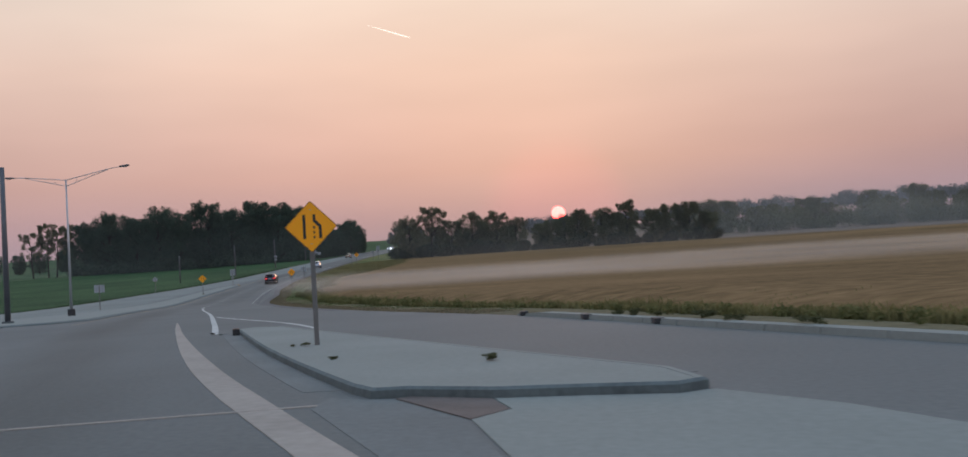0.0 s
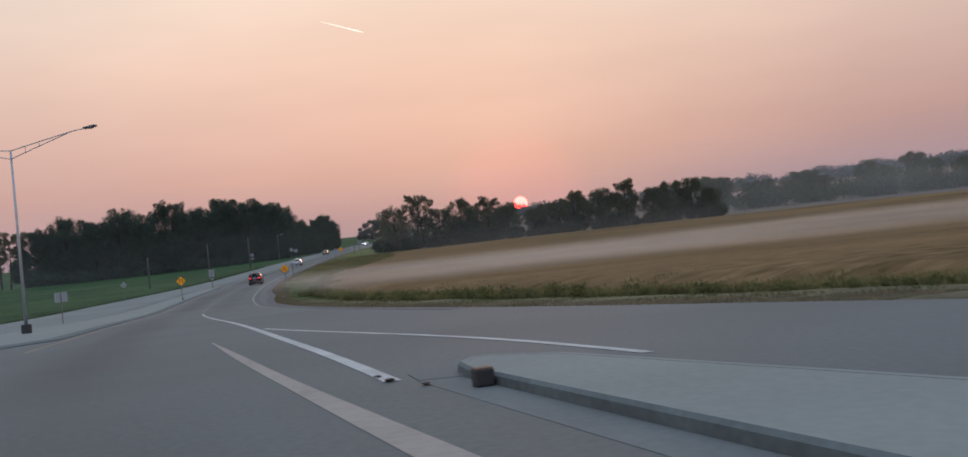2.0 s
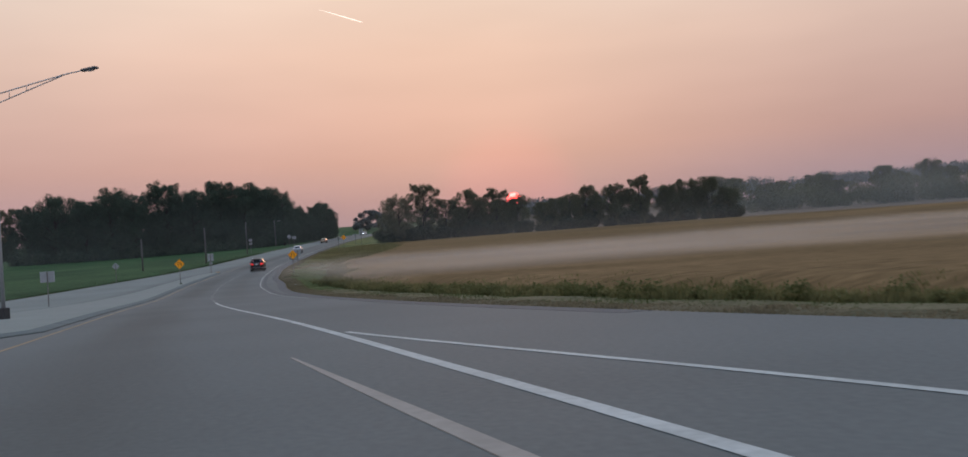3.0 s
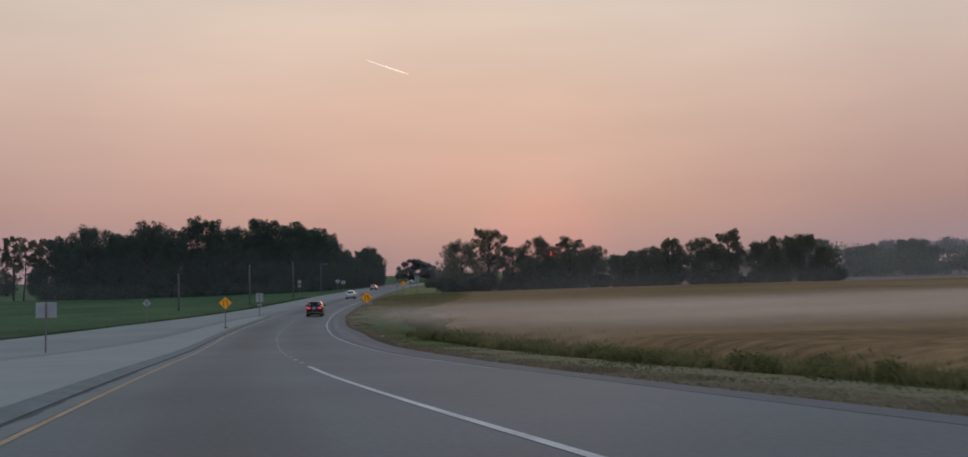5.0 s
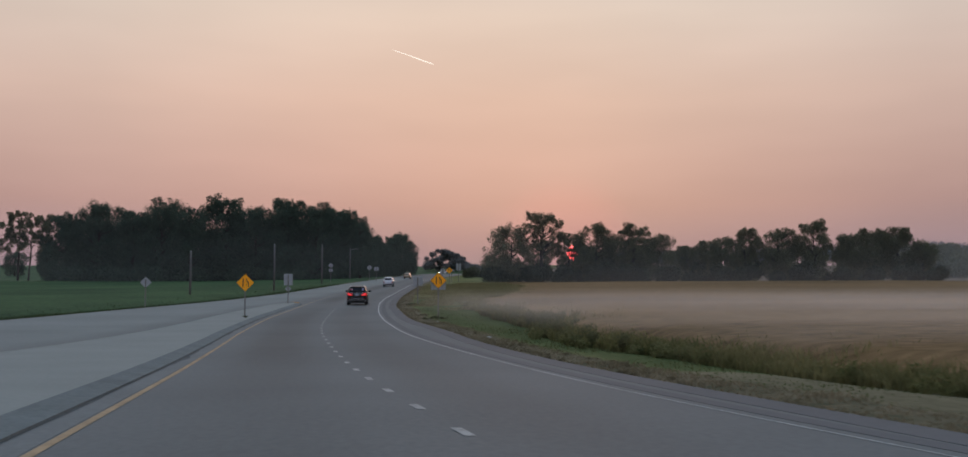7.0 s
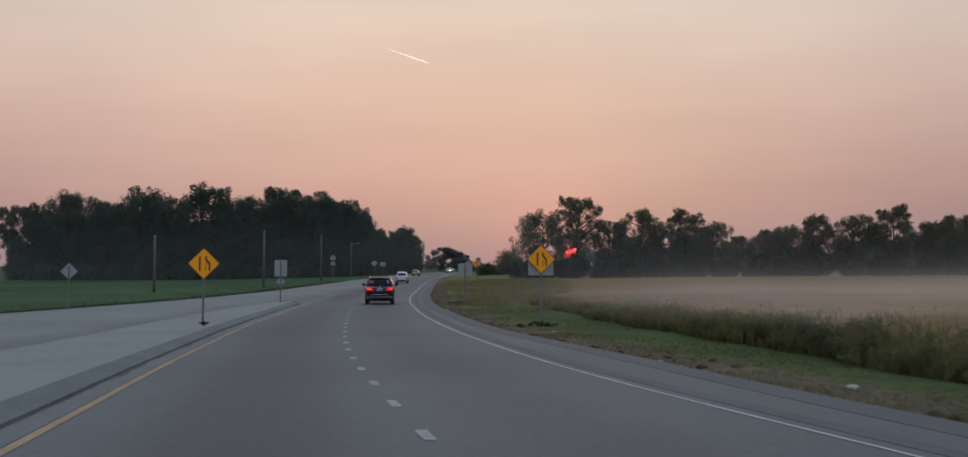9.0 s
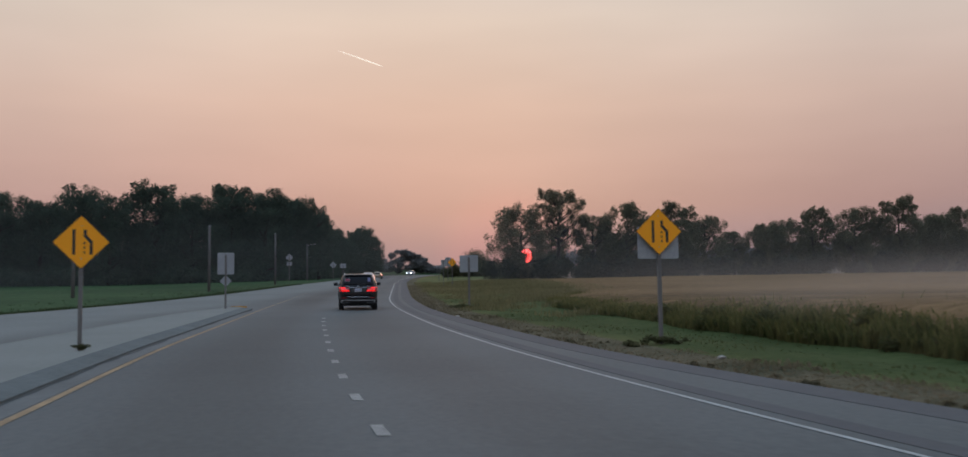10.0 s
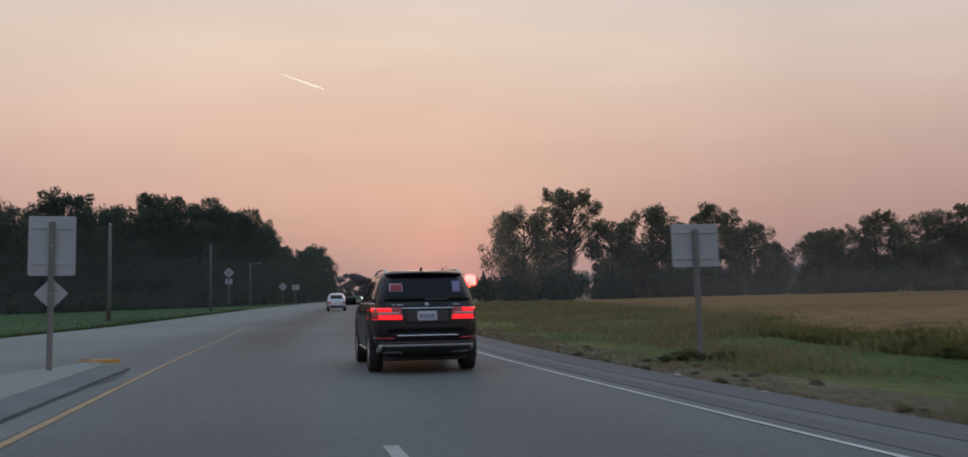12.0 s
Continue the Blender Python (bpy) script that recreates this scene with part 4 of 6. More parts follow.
def tree_kind(seed, height, spread, crown_from, leaves, size, material, lean=0.0, lobes=30, lobe=0.34, belly=0.5, ragged=1.0, girth=0.022):
    """Meshes of a trunk with limbs, and of a lobed crown, for one kind of tree. belly: how far up the crown is widest."""
    rng = random.Random(seed)
    bm = bmesh.new()
    r0 = height * girth
    trunk = [Vector((0, 0, -0.4))]
    for k in range(1, 6):
        f = k / 5
        trunk.append(Vector((lean * height * f + rng.uniform(-0.3, 0.3) * f, rng.uniform(-0.3, 0.3) * f, height * 0.86 * f)))
    tube(bm, trunk, [r0 * 1.3, r0 * 0.95, r0 * 0.8, r0 * 0.6, r0 * 0.4, r0 * 0.12], 8)

    def stem(z):
        at = min(4.999, max(0.0, z / (height * 0.86) * 5))
        i = int(at)
        return trunk[i].lerp(trunk[i + 1], at - i)

    centres, radii = [], []
    skew = rng.uniform(0, 6.3)
    for k in range(lobes):
        f = (k + rng.random()) / lobes
        z = height * (crown_from + (0.95 - crown_from) * f)
        prof = 0.72 + 0.28 * f / belly if f < belly else max(0.02, 1 - ((f - belly) / (1.04 - belly)) ** 2) ** 0.42
        a = k * 2.4 + rng.uniform(-0.6, 0.6)
        prof *= 1 + 0.16 * math.sin(a + skew) + 0.10 * math.sin(2 * a + 3 * f + skew)
        reach = spread * prof * math.sqrt(rng.uniform(0.12, 1.0)) * 0.84
        c = stem(z) + Vector((math.cos(a) * reach, math.sin(a) * reach, rng.uniform(-0.03, 0.03) * height))
        r = spread * lobe * rng.uniform(0.72, 1.25) * (0.72 + 0.28 * prof)
        p = stem(max(height * 0.12, z - reach * rng.uniform(0.55, 1.0)))
        mid = p.lerp(c, 0.55) + Vector((0, 0, -0.06 * reach))
        tube(bm, [p, mid, c], [r0 * 0.34, r0 * 0.20, r0 * 0.07], 5, False)
        centres.append(tuple(c))
        radii.append(r)
        for _ in range(4):
            # sprays that stand out from the lobe and roughen its outline
            w = Vector((rng.gauss(0, 1), rng.gauss(0, 1), rng.gauss(0.5, 0.8))).normalized()
            centres.append(tuple(c + w * r * rng.uniform(0.7, 0.95 + 0.3 * ragged)))
            radii.append(r * rng.uniform(0.30, 0.60 - 0.12 * ragged))
            tube(bm, [c, c + w * r * 1.15], [r0 * 0.08, r0 * 0.03], 4, False)
    wood = bm_mesh("trunk", bm, M["bark"], True)
    return wood, leaf_cloud("crown", centres, radii, leaves, size, material, seed, 0.95, 0.38)


def plant_tree(kind, m, label, category="tree", group=""):
    root = base_empty(category.replace(" ", "_"), m, label, category, group)
    part("trunk", kind[0], root, "dark trunk with spreading limbs")
    part("crown", kind[1], root)
    return root


KINDS_R = [tree_kind(11 + k, 13.0, s, 0.06, 20000, 0.14, M["leaf_olive"], lobe=0.31, belly=b, ragged=0.8) for k, (s, b) in enumerate(((4.4, 0.5), (5.0, 0.45), (4.1, 0.58), (5.4, 0.45), (4.7, 0.62)))]
TALL = tree_kind(33, 17.0, 6.2, 0.46, 13000, 0.13, M["leaf_light"], 0.05, 44, 0.155, 0.72, 0.8)
AIRY = tree_kind(37, 12.5, 5.6, 0.05, 24000, 0.13, M["leaf_light"], 0.0, 44, 0.28, 0.5, 0.9)
KINDS_L = [tree_kind(51 + k, 20.0, s, 0.05, 24000, 0.21, M["leaf_dark"], lobe=0.33, belly=b, ragged=0.75) for k, (s, b) in enumerate(((6.4, 0.55), (7.2, 0.5), (6.0, 0.6), (7.4, 0.52), (6.8, 0.65)))]
OPEN_L = [tree_kind(71 + k, 17.5, w, c, 7500, 0.14, M["leaf_olive"], l, 26, 0.155, 0.6, 1.0, 0.013) for k, (w, c, l) in enumerate(((5.4, 0.42, -0.05), (4.6, 0.48, 0.04)))]


def grow(x, y, h, base_h, yaw, wide=1.0, sink=0.0):
    z = float(land(y) + field_rise(x, y)) - sink
    s = h / base_h
    return Matrix.Translation((x, y, z)) @ Matrix.Rotation(yaw, 4, "Z") @ Matrix.Diagonal((s * wide, s * wide, s, 1))


rng = random.Random(5)
HEDGE = "trees of the field hedgerow"
# hedgerow behind the ripe crop
plant_tree(AIRY, grow(-13.6, 338, 13.4, 12.5, 0.4), "airy olive-green tree at the end of the hedgerow", group=HEDGE)
plant_tree(TALL, grow(-6.6, 340, 17.8, 17.0, 0.9), "tall open-crowned tree with bare forking limbs in the hedgerow", group=HEDGE)
spots = [(0.2, 11.6), (7.0, 13.6), (14.8, 13.4), (21.3, 11.0), (32.4, 9.6), (41.8, 12.6), (49.4, 12.2), (57.6, 14.2), (66.3, 11.0), (72.0, 12.5), (79.5, 13.0), (85.5, 9.5)]
for k, (x, h) in enumerate(spots):
    plant_tree(KINDS_R[k % 5], grow(x, 341 + rng.uniform(-3, 3), h, 12.4, rng.uniform(0, 6), rng.uniform(0.92, 1.1)), "leafy olive-green tree in the hedgerow behind the field", group=HEDGE)
for k in range(11):
    x = -4 + k * 8.3 + rng.uniform(-2, 2)
    if 23 < x < 29:
        continue
    plant_tree(KINDS_R[(k + 1) % 5], grow(x, 349 + rng.uniform(0, 8), rng.uniform(8.0, 10.5), 12.4, rng.uniform(0, 6), 1.1), "lower leafy tree in the second row of the hedgerow", group=HEDGE)

# another row farther back, where the hedgerow ends
for k in range(17):
    x = 96 + k * 9.5 + rng.uniform(-2.5, 2.5)
    plant_tree(KINDS_R[(k + 2) % 5], grow(x, 415 + rng.uniform(-8, 8) + k * 2.0, rng.uniform(10, 16), 12.4, rng.uniform(0, 6), 1.15), "hazy tree in the row beyond the end of the hedgerow", group="trees of the far row")

# dark wood beyond the green field
WOOD = "trees of the dark wood"
front = [(-151, 21.5), (-141, 25.0), (-130, 23.0), (-121, 25.5), (-111, 23.5), (-100, 27.5), (-90.5, 23.5), (-80, 26.5), (-71, 23.5), (-63.5, 22.5), (-57, 18.5)]
for k, (x, h) in enumerate(front):
    plant_tree(KINDS_L[k % 5], grow(x, 433 + rng.uniform(-3, 3), h * 1.0, 19.6, rng.uniform(0, 6), rng.uniform(0.9, 1.05)), "dark green broadleaf tree at the edge of the wood", group=WOOD)
for k in range(14):
    x = -154 + k * 7.2 + rng.uniform(-2, 2)
    plant_tree(KINDS_L[(k + 2) % 5], grow(x, 442 + rng.uniform(0, 8), rng.uniform(17, 23.5), 19.6, rng.uniform(0, 6), 1.0), "dark green broadleaf tree deeper in the wood", group=WOOD)
for x, y, h in ((-58, 452, 18), (-55.5, 462, 14.5), (-53.0, 470, 12.5), (-51.5, 478, 12.0), (-49.8, 484, 15.0), (-58, 478, 14), (-47.6, 494, 16.4), (-45.4, 503, 13.0), (-43.6, 510, 9.5)):
    plant_tree(KINDS_L[int(h) % 5], grow(x, y, h, 19.6, rng.uniform(0, 6), 1.0), "dark green tree beside the climbing road", group=WOOD)
for k, (x, y, h, yaw) in enumerate(((-171, 431, 20.5, 0.3), (-166, 434, 24.0, 1.9), (-161.5, 431, 22.0, 4.1), (-157.5, 436, 23.0, 2.6))):
    plant_tree(OPEN_L[k % 2], grow(x, y, h, 17.5, yaw), "slender open-crowned tree at the end of the wood", group=WOOD)
for k in range(14):
    x = -172 - k * 10 + rng.uniform(-3, 3)
    plant_tree(KINDS_L[k % 5], grow(x, 520 + rng.uniform(0, 30), rng.uniform(9, 12), 19.6, rng.uniform(0, 6), 1.4), "low dark tree far across the green field", group=WOOD)


def thicket(name, x0, x1, y0, y1, h, count, material, seed, label, size=0.35):
    """Undergrowth that closes the foot of a row of trees."""
    r = random.Random(seed)
    cs, rs = [], []
    n = int((x1 - x0) / 1.6)
    for k in range(n):
        x, y = x0 + (x1 - x0) * (k + r.random()) / n, r.uniform(y0, y1)
        s = h * r.uniform(0.22, 0.6) * (0.8 + 0.5 * noise.noise(Vector((x * 0.12, y * 0.1, seed))))
        cs.append((x, y, float(land(y) + field_rise(x, y)) + s * r.uniform(0.5, 1.2)))
        rs.append(s)
    return put(name, leaf_cloud(name, cs, rs, count, size, material, seed, 0.9), label, "undergrowth", kind="stuff")


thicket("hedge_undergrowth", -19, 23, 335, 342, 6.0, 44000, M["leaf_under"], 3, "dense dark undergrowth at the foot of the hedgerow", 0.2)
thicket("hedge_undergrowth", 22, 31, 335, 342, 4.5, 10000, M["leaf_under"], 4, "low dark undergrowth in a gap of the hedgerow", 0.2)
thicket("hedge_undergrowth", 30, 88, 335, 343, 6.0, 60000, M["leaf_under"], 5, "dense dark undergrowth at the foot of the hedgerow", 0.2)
thicket("hedge_undergrowth", 92, 255, 402, 425, 12.0, 44000, M["leaf_olive"], 18, "undergrowth at the foot of the far row of trees")
thicket("wood_undergrowth", -156, -60, 426, 433, 5.5, 30000, M["leaf_dark"], 6, "dense dark undergrowth along the edge of the wood", 0.42)
thicket("wood_undergrowth", -150, -58, 436, 445, 13.0, 60000, M["leaf_dark"], 8, "dense dark foliage inside the wood", 0.36)
thicket("wood_undergrowth", -61, -51.5, 432, 482, 8.0, 14000, M["leaf_dark"], 7, "dense dark undergrowth beside the climbing road", 0.42)

# far wooded ridge and clumps
r = random.Random(9)
cs, rs = [], []
for k in range(240):
    x, y = r.uniform(60, 640), r.uniform(780, 900)
    cs.append((x, y, float(land(y)) + 4 + (x - 60) * 0.025 + r.uniform(0, 4)))
    rs.append(r.uniform(4, 8))
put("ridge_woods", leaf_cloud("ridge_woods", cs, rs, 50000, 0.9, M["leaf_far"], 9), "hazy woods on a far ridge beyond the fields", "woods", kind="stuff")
cs, rs = [], []
for k in range(60):
    x, y = r.uniform(-48, -10), 775 + r.uniform(-10, 20)
    top = 15.5 * max(0.15, 1 - ((x + 33) / 20) ** 2)
    s = r.uniform(1.8, 3.2)
    cs.append((x, y, float(land(y)) + s * 0.6 + max(0, top - 1.4 * s) * r.random()))
    rs.append(s)
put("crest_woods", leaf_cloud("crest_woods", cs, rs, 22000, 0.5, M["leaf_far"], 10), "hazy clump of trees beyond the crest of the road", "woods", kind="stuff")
CONE_WOOD = bmesh.new()
tube(CONE_WOOD, [(0, 0, -0.4), (0, 0, 10.5)], [0.2, 0.04], 6)
cone_c, cone_r = [], []
for k in range(60):
    f = k / 60
    a = k * 2.4
    cone_c.append((math.cos(a) * 2.2 * (1 - f), math.sin(a) * 2.2 * (1 - f), 1 + 9.6 * f))
    cone_r.append(0.25 + 1.0 * (1 - f))
CONE = (bm_mesh("trunk", CONE_WOOD, M["bark"], True), leaf_cloud("crown", cone_c, cone_r, 3500, 0.28, M["leaf_dark"], 12))
plant_tree(CONE, grow(-5.6, 440, 6.8, 10.6, 0), "dark pointed conifer near the crest", group="conifers")
thicket("crest_bushes", -24, -11.5, 436, 446, 4.4, 9000, M["leaf_olive"], 15, "bushy thicket beside the road near the crest", 0.22)
thicket("crest_bushes", -15.4, -9.4, 438, 446, 9.8, 12000, M["leaf_olive"], 19, "dense scrub beside the road near the crest", 0.2)
thicket("crest_bushes", -12, 2, 452, 466, 4.0, 9000, M["leaf_olive"], 16, "bushy thicket behind the verge near the crest", 0.22)

# ---- ripe crop beside the road ----


def crop_edge(y):
    """Where the crop begins beside the verge."""
    return edge_right(y) + np.interp(y, [20, 60, 95, 130, 150, 157, 162, 168, 178, 200, 215, 228, 245, 300, 335], [4.5, 5.0, 6.0, 5.6, 4.6, 5.0, 6.2, 7.2, 7.5, 7.9, 8.2, 9.5, 14.0, 20.0, 16.0])


cy = np.concatenate([np.arange(16, 240, 1.0), np.arange(240, 334, 2.0)])
co = np.array([0, 0.02, 0.4, 0.9, 1.5, 2.2, 3, 4, 5, 6.2, 7.6, 9.2, 11, 13, 16, 20, 25, 31, 38, 47, 58, 72, 90, 112, 140, 180, 230, 290])
CX = crop_edge(cy)[None, :] + co[:, None]
CY = np.tile(cy, (len(co), 1))
base_z = land(CY) + field_rise(CX, CY)
CH = np.interp(cy, [16, 60, 100, 140, 165, 188, 206, 226, 300, 334], [0.45, 0.5, 0.55, 0.80, 1.05, 0.95, 0.60, 0.40, 0.40, 0.4])
wob = np.array([[noise.noise(Vector((x * 0.55, y * 0.55, 0))) * 0.16 for x, y in zip(rx, ry)] for rx, ry in zip(CX, CY)]) * np.interp(co, [0, 5, 14], [1, 0.7, 0.0])[:, None]
wob += np.array([[noise.noise(Vector((x * 0.05, y * 0.05, 5))) * 0.12 for x, y in zip(rx, ry)] for rx, ry in zip(CX, CY)])
CZ = base_z + np.where(co[:, None] < 0.01, -0.1, CH * np.interp(co, [0, 0.02, 0.9, 2.2, 4], [0.0, 0.03, 0.55, 0.95, 1.0])[:, None] + wob * np.minimum(1, co[:, None] * 2))
vs = np.stack([CX, CY, CZ], 2).reshape(-1, 3)
a, b = CX.shape
fs = [(i * b + j, (i + 1) * b + j, (i + 1) * b + j + 1, i * b + j + 1) for i in range(a - 1) for j in range(b - 1)]
put("crop_field", mesh_of("crop_field", vs.tolist(), fs, M["crop"], True), "broad field of ripening tan-brown crop", "crop field", kind="stuff")


def blades(name, xs, ys, zs, h, w, material, seed, lean=0.35, per=1):
    """Upright bent blades, three faces each."""
    rg = np.random.default_rng(seed)
    n = len(xs)
    a = rg.uniform(0, 2 * math.pi, n)
    dx, dy = np.cos(a) * w / 2, np.sin(a) * w / 2
    l = rg.normal(0, lean, n) * h
    m_ = rg.uniform(0, 2 * math.pi, n)
    lx, ly = np.cos(m_) * l, np.sin(m_) * l
    z0 = zs - 0.03
    pts = [np.stack([xs - dx, ys - dy, z0], 1), np.stack([xs + dx, ys + dy, z0], 1),
           np.stack([xs + dx * 0.8 + lx * 0.35, ys + dy * 0.8 + ly * 0.35, zs + h * 0.6], 1), np.stack([xs - dx * 0.8 + lx * 0.35, ys - dy * 0.8 + ly * 0.35, zs + h * 0.6], 1),
           np.stack([xs + lx, ys + ly, zs + h], 1)]
    vs = np.stack(pts, 1).reshape(-1, 3)
    i = np.arange(n) * 5
    quads = np.stack([i, i + 1, i + 2, i + 3], 1).tolist()
    tris = np.stack([i + 3, i + 2, i + 4], 1).tolist()
    me = mesh_of(name, vs.tolist(), quads + tris, material)
    me.attributes.new("tip", "FLOAT", "POINT").data.foreach_set("value", np.tile([0.0, 0.0, 0.4, 0.4, 1.0], n))
    return me


rg = np.random.default_rng(21)
n = 68000
yy = rg.uniform(18, 236, n)
oo = rg.exponential(1.5, n) - 0.35 + 0.5 * np.array([noise.noise(Vector((v * 0.21, 3.0, 8))) for v in yy])
xx = crop_edge(yy) - 0.25 + oo
zz = land(yy) + field_rise(xx, yy)
lump = np.array([noise.noise(Vector((x * 0.5, y_ * 0.35, 11))) for x, y_ in zip(xx, yy)])
hh = np.interp(yy, CY[0], CH) * (rg.uniform(0.25, 1.15, n) + 0.4 * lump) * np.interp(oo, [-0.8, 0.4, 3], [0.30, 0.85, 1])
low = yy + 6 * lump < 136
put("border_grass", blades("border_grass", xx[low], yy[low], zz[low], np.maximum(hh[low], 0.12), 0.09, M["olive_blade"], 26, 0.42), "tall yellowing grass between verge and crop", "grass", kind="stuff")
xx, yy, zz, hh = xx[~low], yy[~low], zz[~low], hh[~low]
put("crop_stalks", blades("crop_stalks", xx, yy, zz, np.maximum(hh, 0.15), 0.11, M["crop_leaf"], 22, 0.38), "standing stalks and drying leaves along the edge of the crop", "crop", kind="stuff")
for nm, lo, hi, num, key, text in (("dry_verge_grass", 0.05, 1.9, 30000, "dry_blade", "short straw-coloured grass along the shoulder"), ("verge_grass", 1.5, 30.0, 16000, "grass_blade", "uneven green grass in the roadside ditch")):
    yy = 46 + 260 * rg.uniform(0, 1, num) ** 1.3
    span = crop_edge(yy) - edge_right(yy)
    oo = lo + (np.minimum(hi, span) - lo) * rg.uniform(0, 1, num)
    xx = edge_right(yy) + oo
    zz = land(yy) + field_rise(xx, yy)
    tuft = np.array([noise.noise(Vector((x * 0.4, y_ * 0.4, 7))) for x, y_ in zip(xx, yy)])
    hh = (0.025 + (0.13 if lo < 1 else 0.09) * np.clip(tuft + 0.1, 0, 1)) * rg.uniform(0.6, 1.3, num)
    put(nm, blades(nm, xx, yy, zz, hh, 0.05, M[key], 23, 0.5), text, "grass", kind="stuff")
n = 16000
yy = rg.uniform(120, 330, n)
xx = edge_left(yy) - rg.exponential(1.5, n)
zz = land(yy) + field_rise(xx, yy)
put("field_edge_grass", blades("field_edge_grass", xx, yy, zz, rg.uniform(0.05, 0.17, n) * (1 + 1.3 * np.clip([noise.noise(Vector((y_ * 0.11, 3, 1))) for y_ in yy], 0, 1)), 0.06, M["field_edge"], 24, 0.35), "rough grass along the edge of the green field", "grass", kind="stuff")
# tall yellowing grass that takes over from the mown verge towards the rise
n = 70000
yy = 205 + 125 * rg.uniform(0, 1, n) ** 1.25
span = np.minimum(crop_edge(yy) - edge_right(yy) + 3.0, 24)
oo = 1.2 + span * rg.uniform(0, 1, n) ** 0.8
xx = edge_right(yy) + oo
zz = land(yy) + field_rise(xx, yy)
tuft = np.array([noise.noise(Vector((x * 0.22, y_ * 0.12, 17))) for x, y_ in zip(xx, yy)])
keep = tuft + np.interp(yy, [232, 250, 276], [-0.55, 0.0, 0.5]) + np.interp(oo, [1, 4, 8], [-0.2, 0.0, 0.25]) + rg.normal(0, 0.22, n) > -0.1
hh = np.interp(oo, [1, 5, 12], [0.16, 0.32, 0.5]) * (rg.uniform(0.4, 1.15, n) + 0.4 * tuft)
put("tall_verge_grass", blades("tall_verge_grass", xx[keep], yy[keep], zz[keep], np.maximum(hh[keep], 0.08), 0.055, M["straw_blade"], 27, 0.42), "tall yellowing grass spreading over the verge towards the rise", "grass", kind="stuff")
WEEDS = random.Random(13)
cs, rs = [], []
for k in range(200):
    yv = WEEDS.uniform(62, 165) if k < 110 else WEEDS.uniform(18, 62)
    xv = float(crop_edge(yv)) - WEEDS.uniform(-0.6, 1.6)
    s = WEEDS.uniform(0.2, 0.48) * (1.0 if yv > 62 else 0.6)
    cs.append((xv, yv, float(land(yv) + field_rise(xv, yv)) + s * 0.6))
    rs.append(s)
put("verge_weeds", leaf_cloud("verge_weeds", cs, rs, 16000, 0.07, mat("weed_leaves", (0.096, 0.116, 0.044), 0.9, 0.3, 0.15, 8, per_island=0.4, spec=0.05, tint=(0.160, 0.158, 0.072), thin=0.5), 14, 0.9), "bushy weeds between verge and crop", "weeds", kind="stuff")

cs, rs = [], []
for k in range(420):
    yv = WEEDS.uniform(134, 218)
    xv = float(crop_edge(yv)) + WEEDS.uniform(-0.7, 1.6)
    s = WEEDS.uniform(0.14, 0.40) * float(np.interp(yv, [134, 160, 188, 206, 218], [0.7, 1.0, 0.9, 0.5, 0.25]))
    cs.append((xv, yv, float(land(yv) + field_rise(xv, yv)) + s * WEEDS.uniform(0.5, 1.9)))
    rs.append(s)
put("crop_brush", leaf_cloud("crop_brush", cs, rs, 42000, 0.07, mat("mixed_crop_leaves", (0.070, 0.098, 0.036), 0.9, 0.3, 0.10, 9, per_island=0.35, spec=0.05, tint=(0.124, 0.118, 0.054), thin=0.45), 28, 1.0), "tangled green and browning leaves along the crop edge", "crop", kind="stuff")

cs, rs = [], []
for k in range(160):
    yv = WEEDS.uniform(122, 240)
    if noise.noise(Vector((0, yv * 0.12, 2))) < -0.12:
        continue
    xv = float(edge_right(yv)) + 0.15 + WEEDS.random() ** 1.5 * 1.7
    s = WEEDS.uniform(0.04, 0.11)
    cs.append((xv, yv, float(land(yv) + field_rise(xv, yv)) + s * 0.12))
    rs.append(s)
put("verge_scrub", leaf_cloud("verge_scrub", cs, rs, 15000, 0.045, mat("scrub_leaves", (0.165, 0.150, 0.092), 0.9, 0.2, 0.4, 8, per_island=0.4, spec=0.05, tint=(0.215, 0.186, 0.124), thin=0.5), 17, 0.45), "low scruffy weeds along the edge of the shoulder", "weeds", kind="stuff")


def weed(x, y, z, r_, seed, label):
    cl, rl = [], []
    rr = random.Random(seed)
    for _ in range(7):
        cl.append((rr.gauss(0, r_ * 0.5), rr.gauss(0, r_ * 0.5), r_ * rr.uniform(0.4, 1.1)))
        rl.append(r_ * rr.uniform(0.35, 0.6))
    put("weed_tuft", leaf_cloud("weed_tuft", cl, rl, 420, r_ * 0.16, M["weed_leaf"], seed), label, "weed", m=pose(x, y, z, 0, 0, 70 * seed) @ Matrix.Diagonal((1.4, 1.1, 0.75, 1)))


weed(0.0, 20.3, 0.149, 0.13, 1, "small green weed growing from a crack in the island")
weed(-4.3, 27.85, 0.149, 0.10, 2, "low grass tuft at the foot of the sign post")
weed(-4.62, 27.9, 0.149, 0.06, 3, "low grass tuft at the foot of the sign post")
weed(-43.0, 180.35, float(land(180.35)) + 0.122, 0.17, 4, "dark grass tuft at the foot of the median sign")
weed(-3.05, 22.9, 0.149, 0.07, 5, "tiny weed in a joint of the island slab")

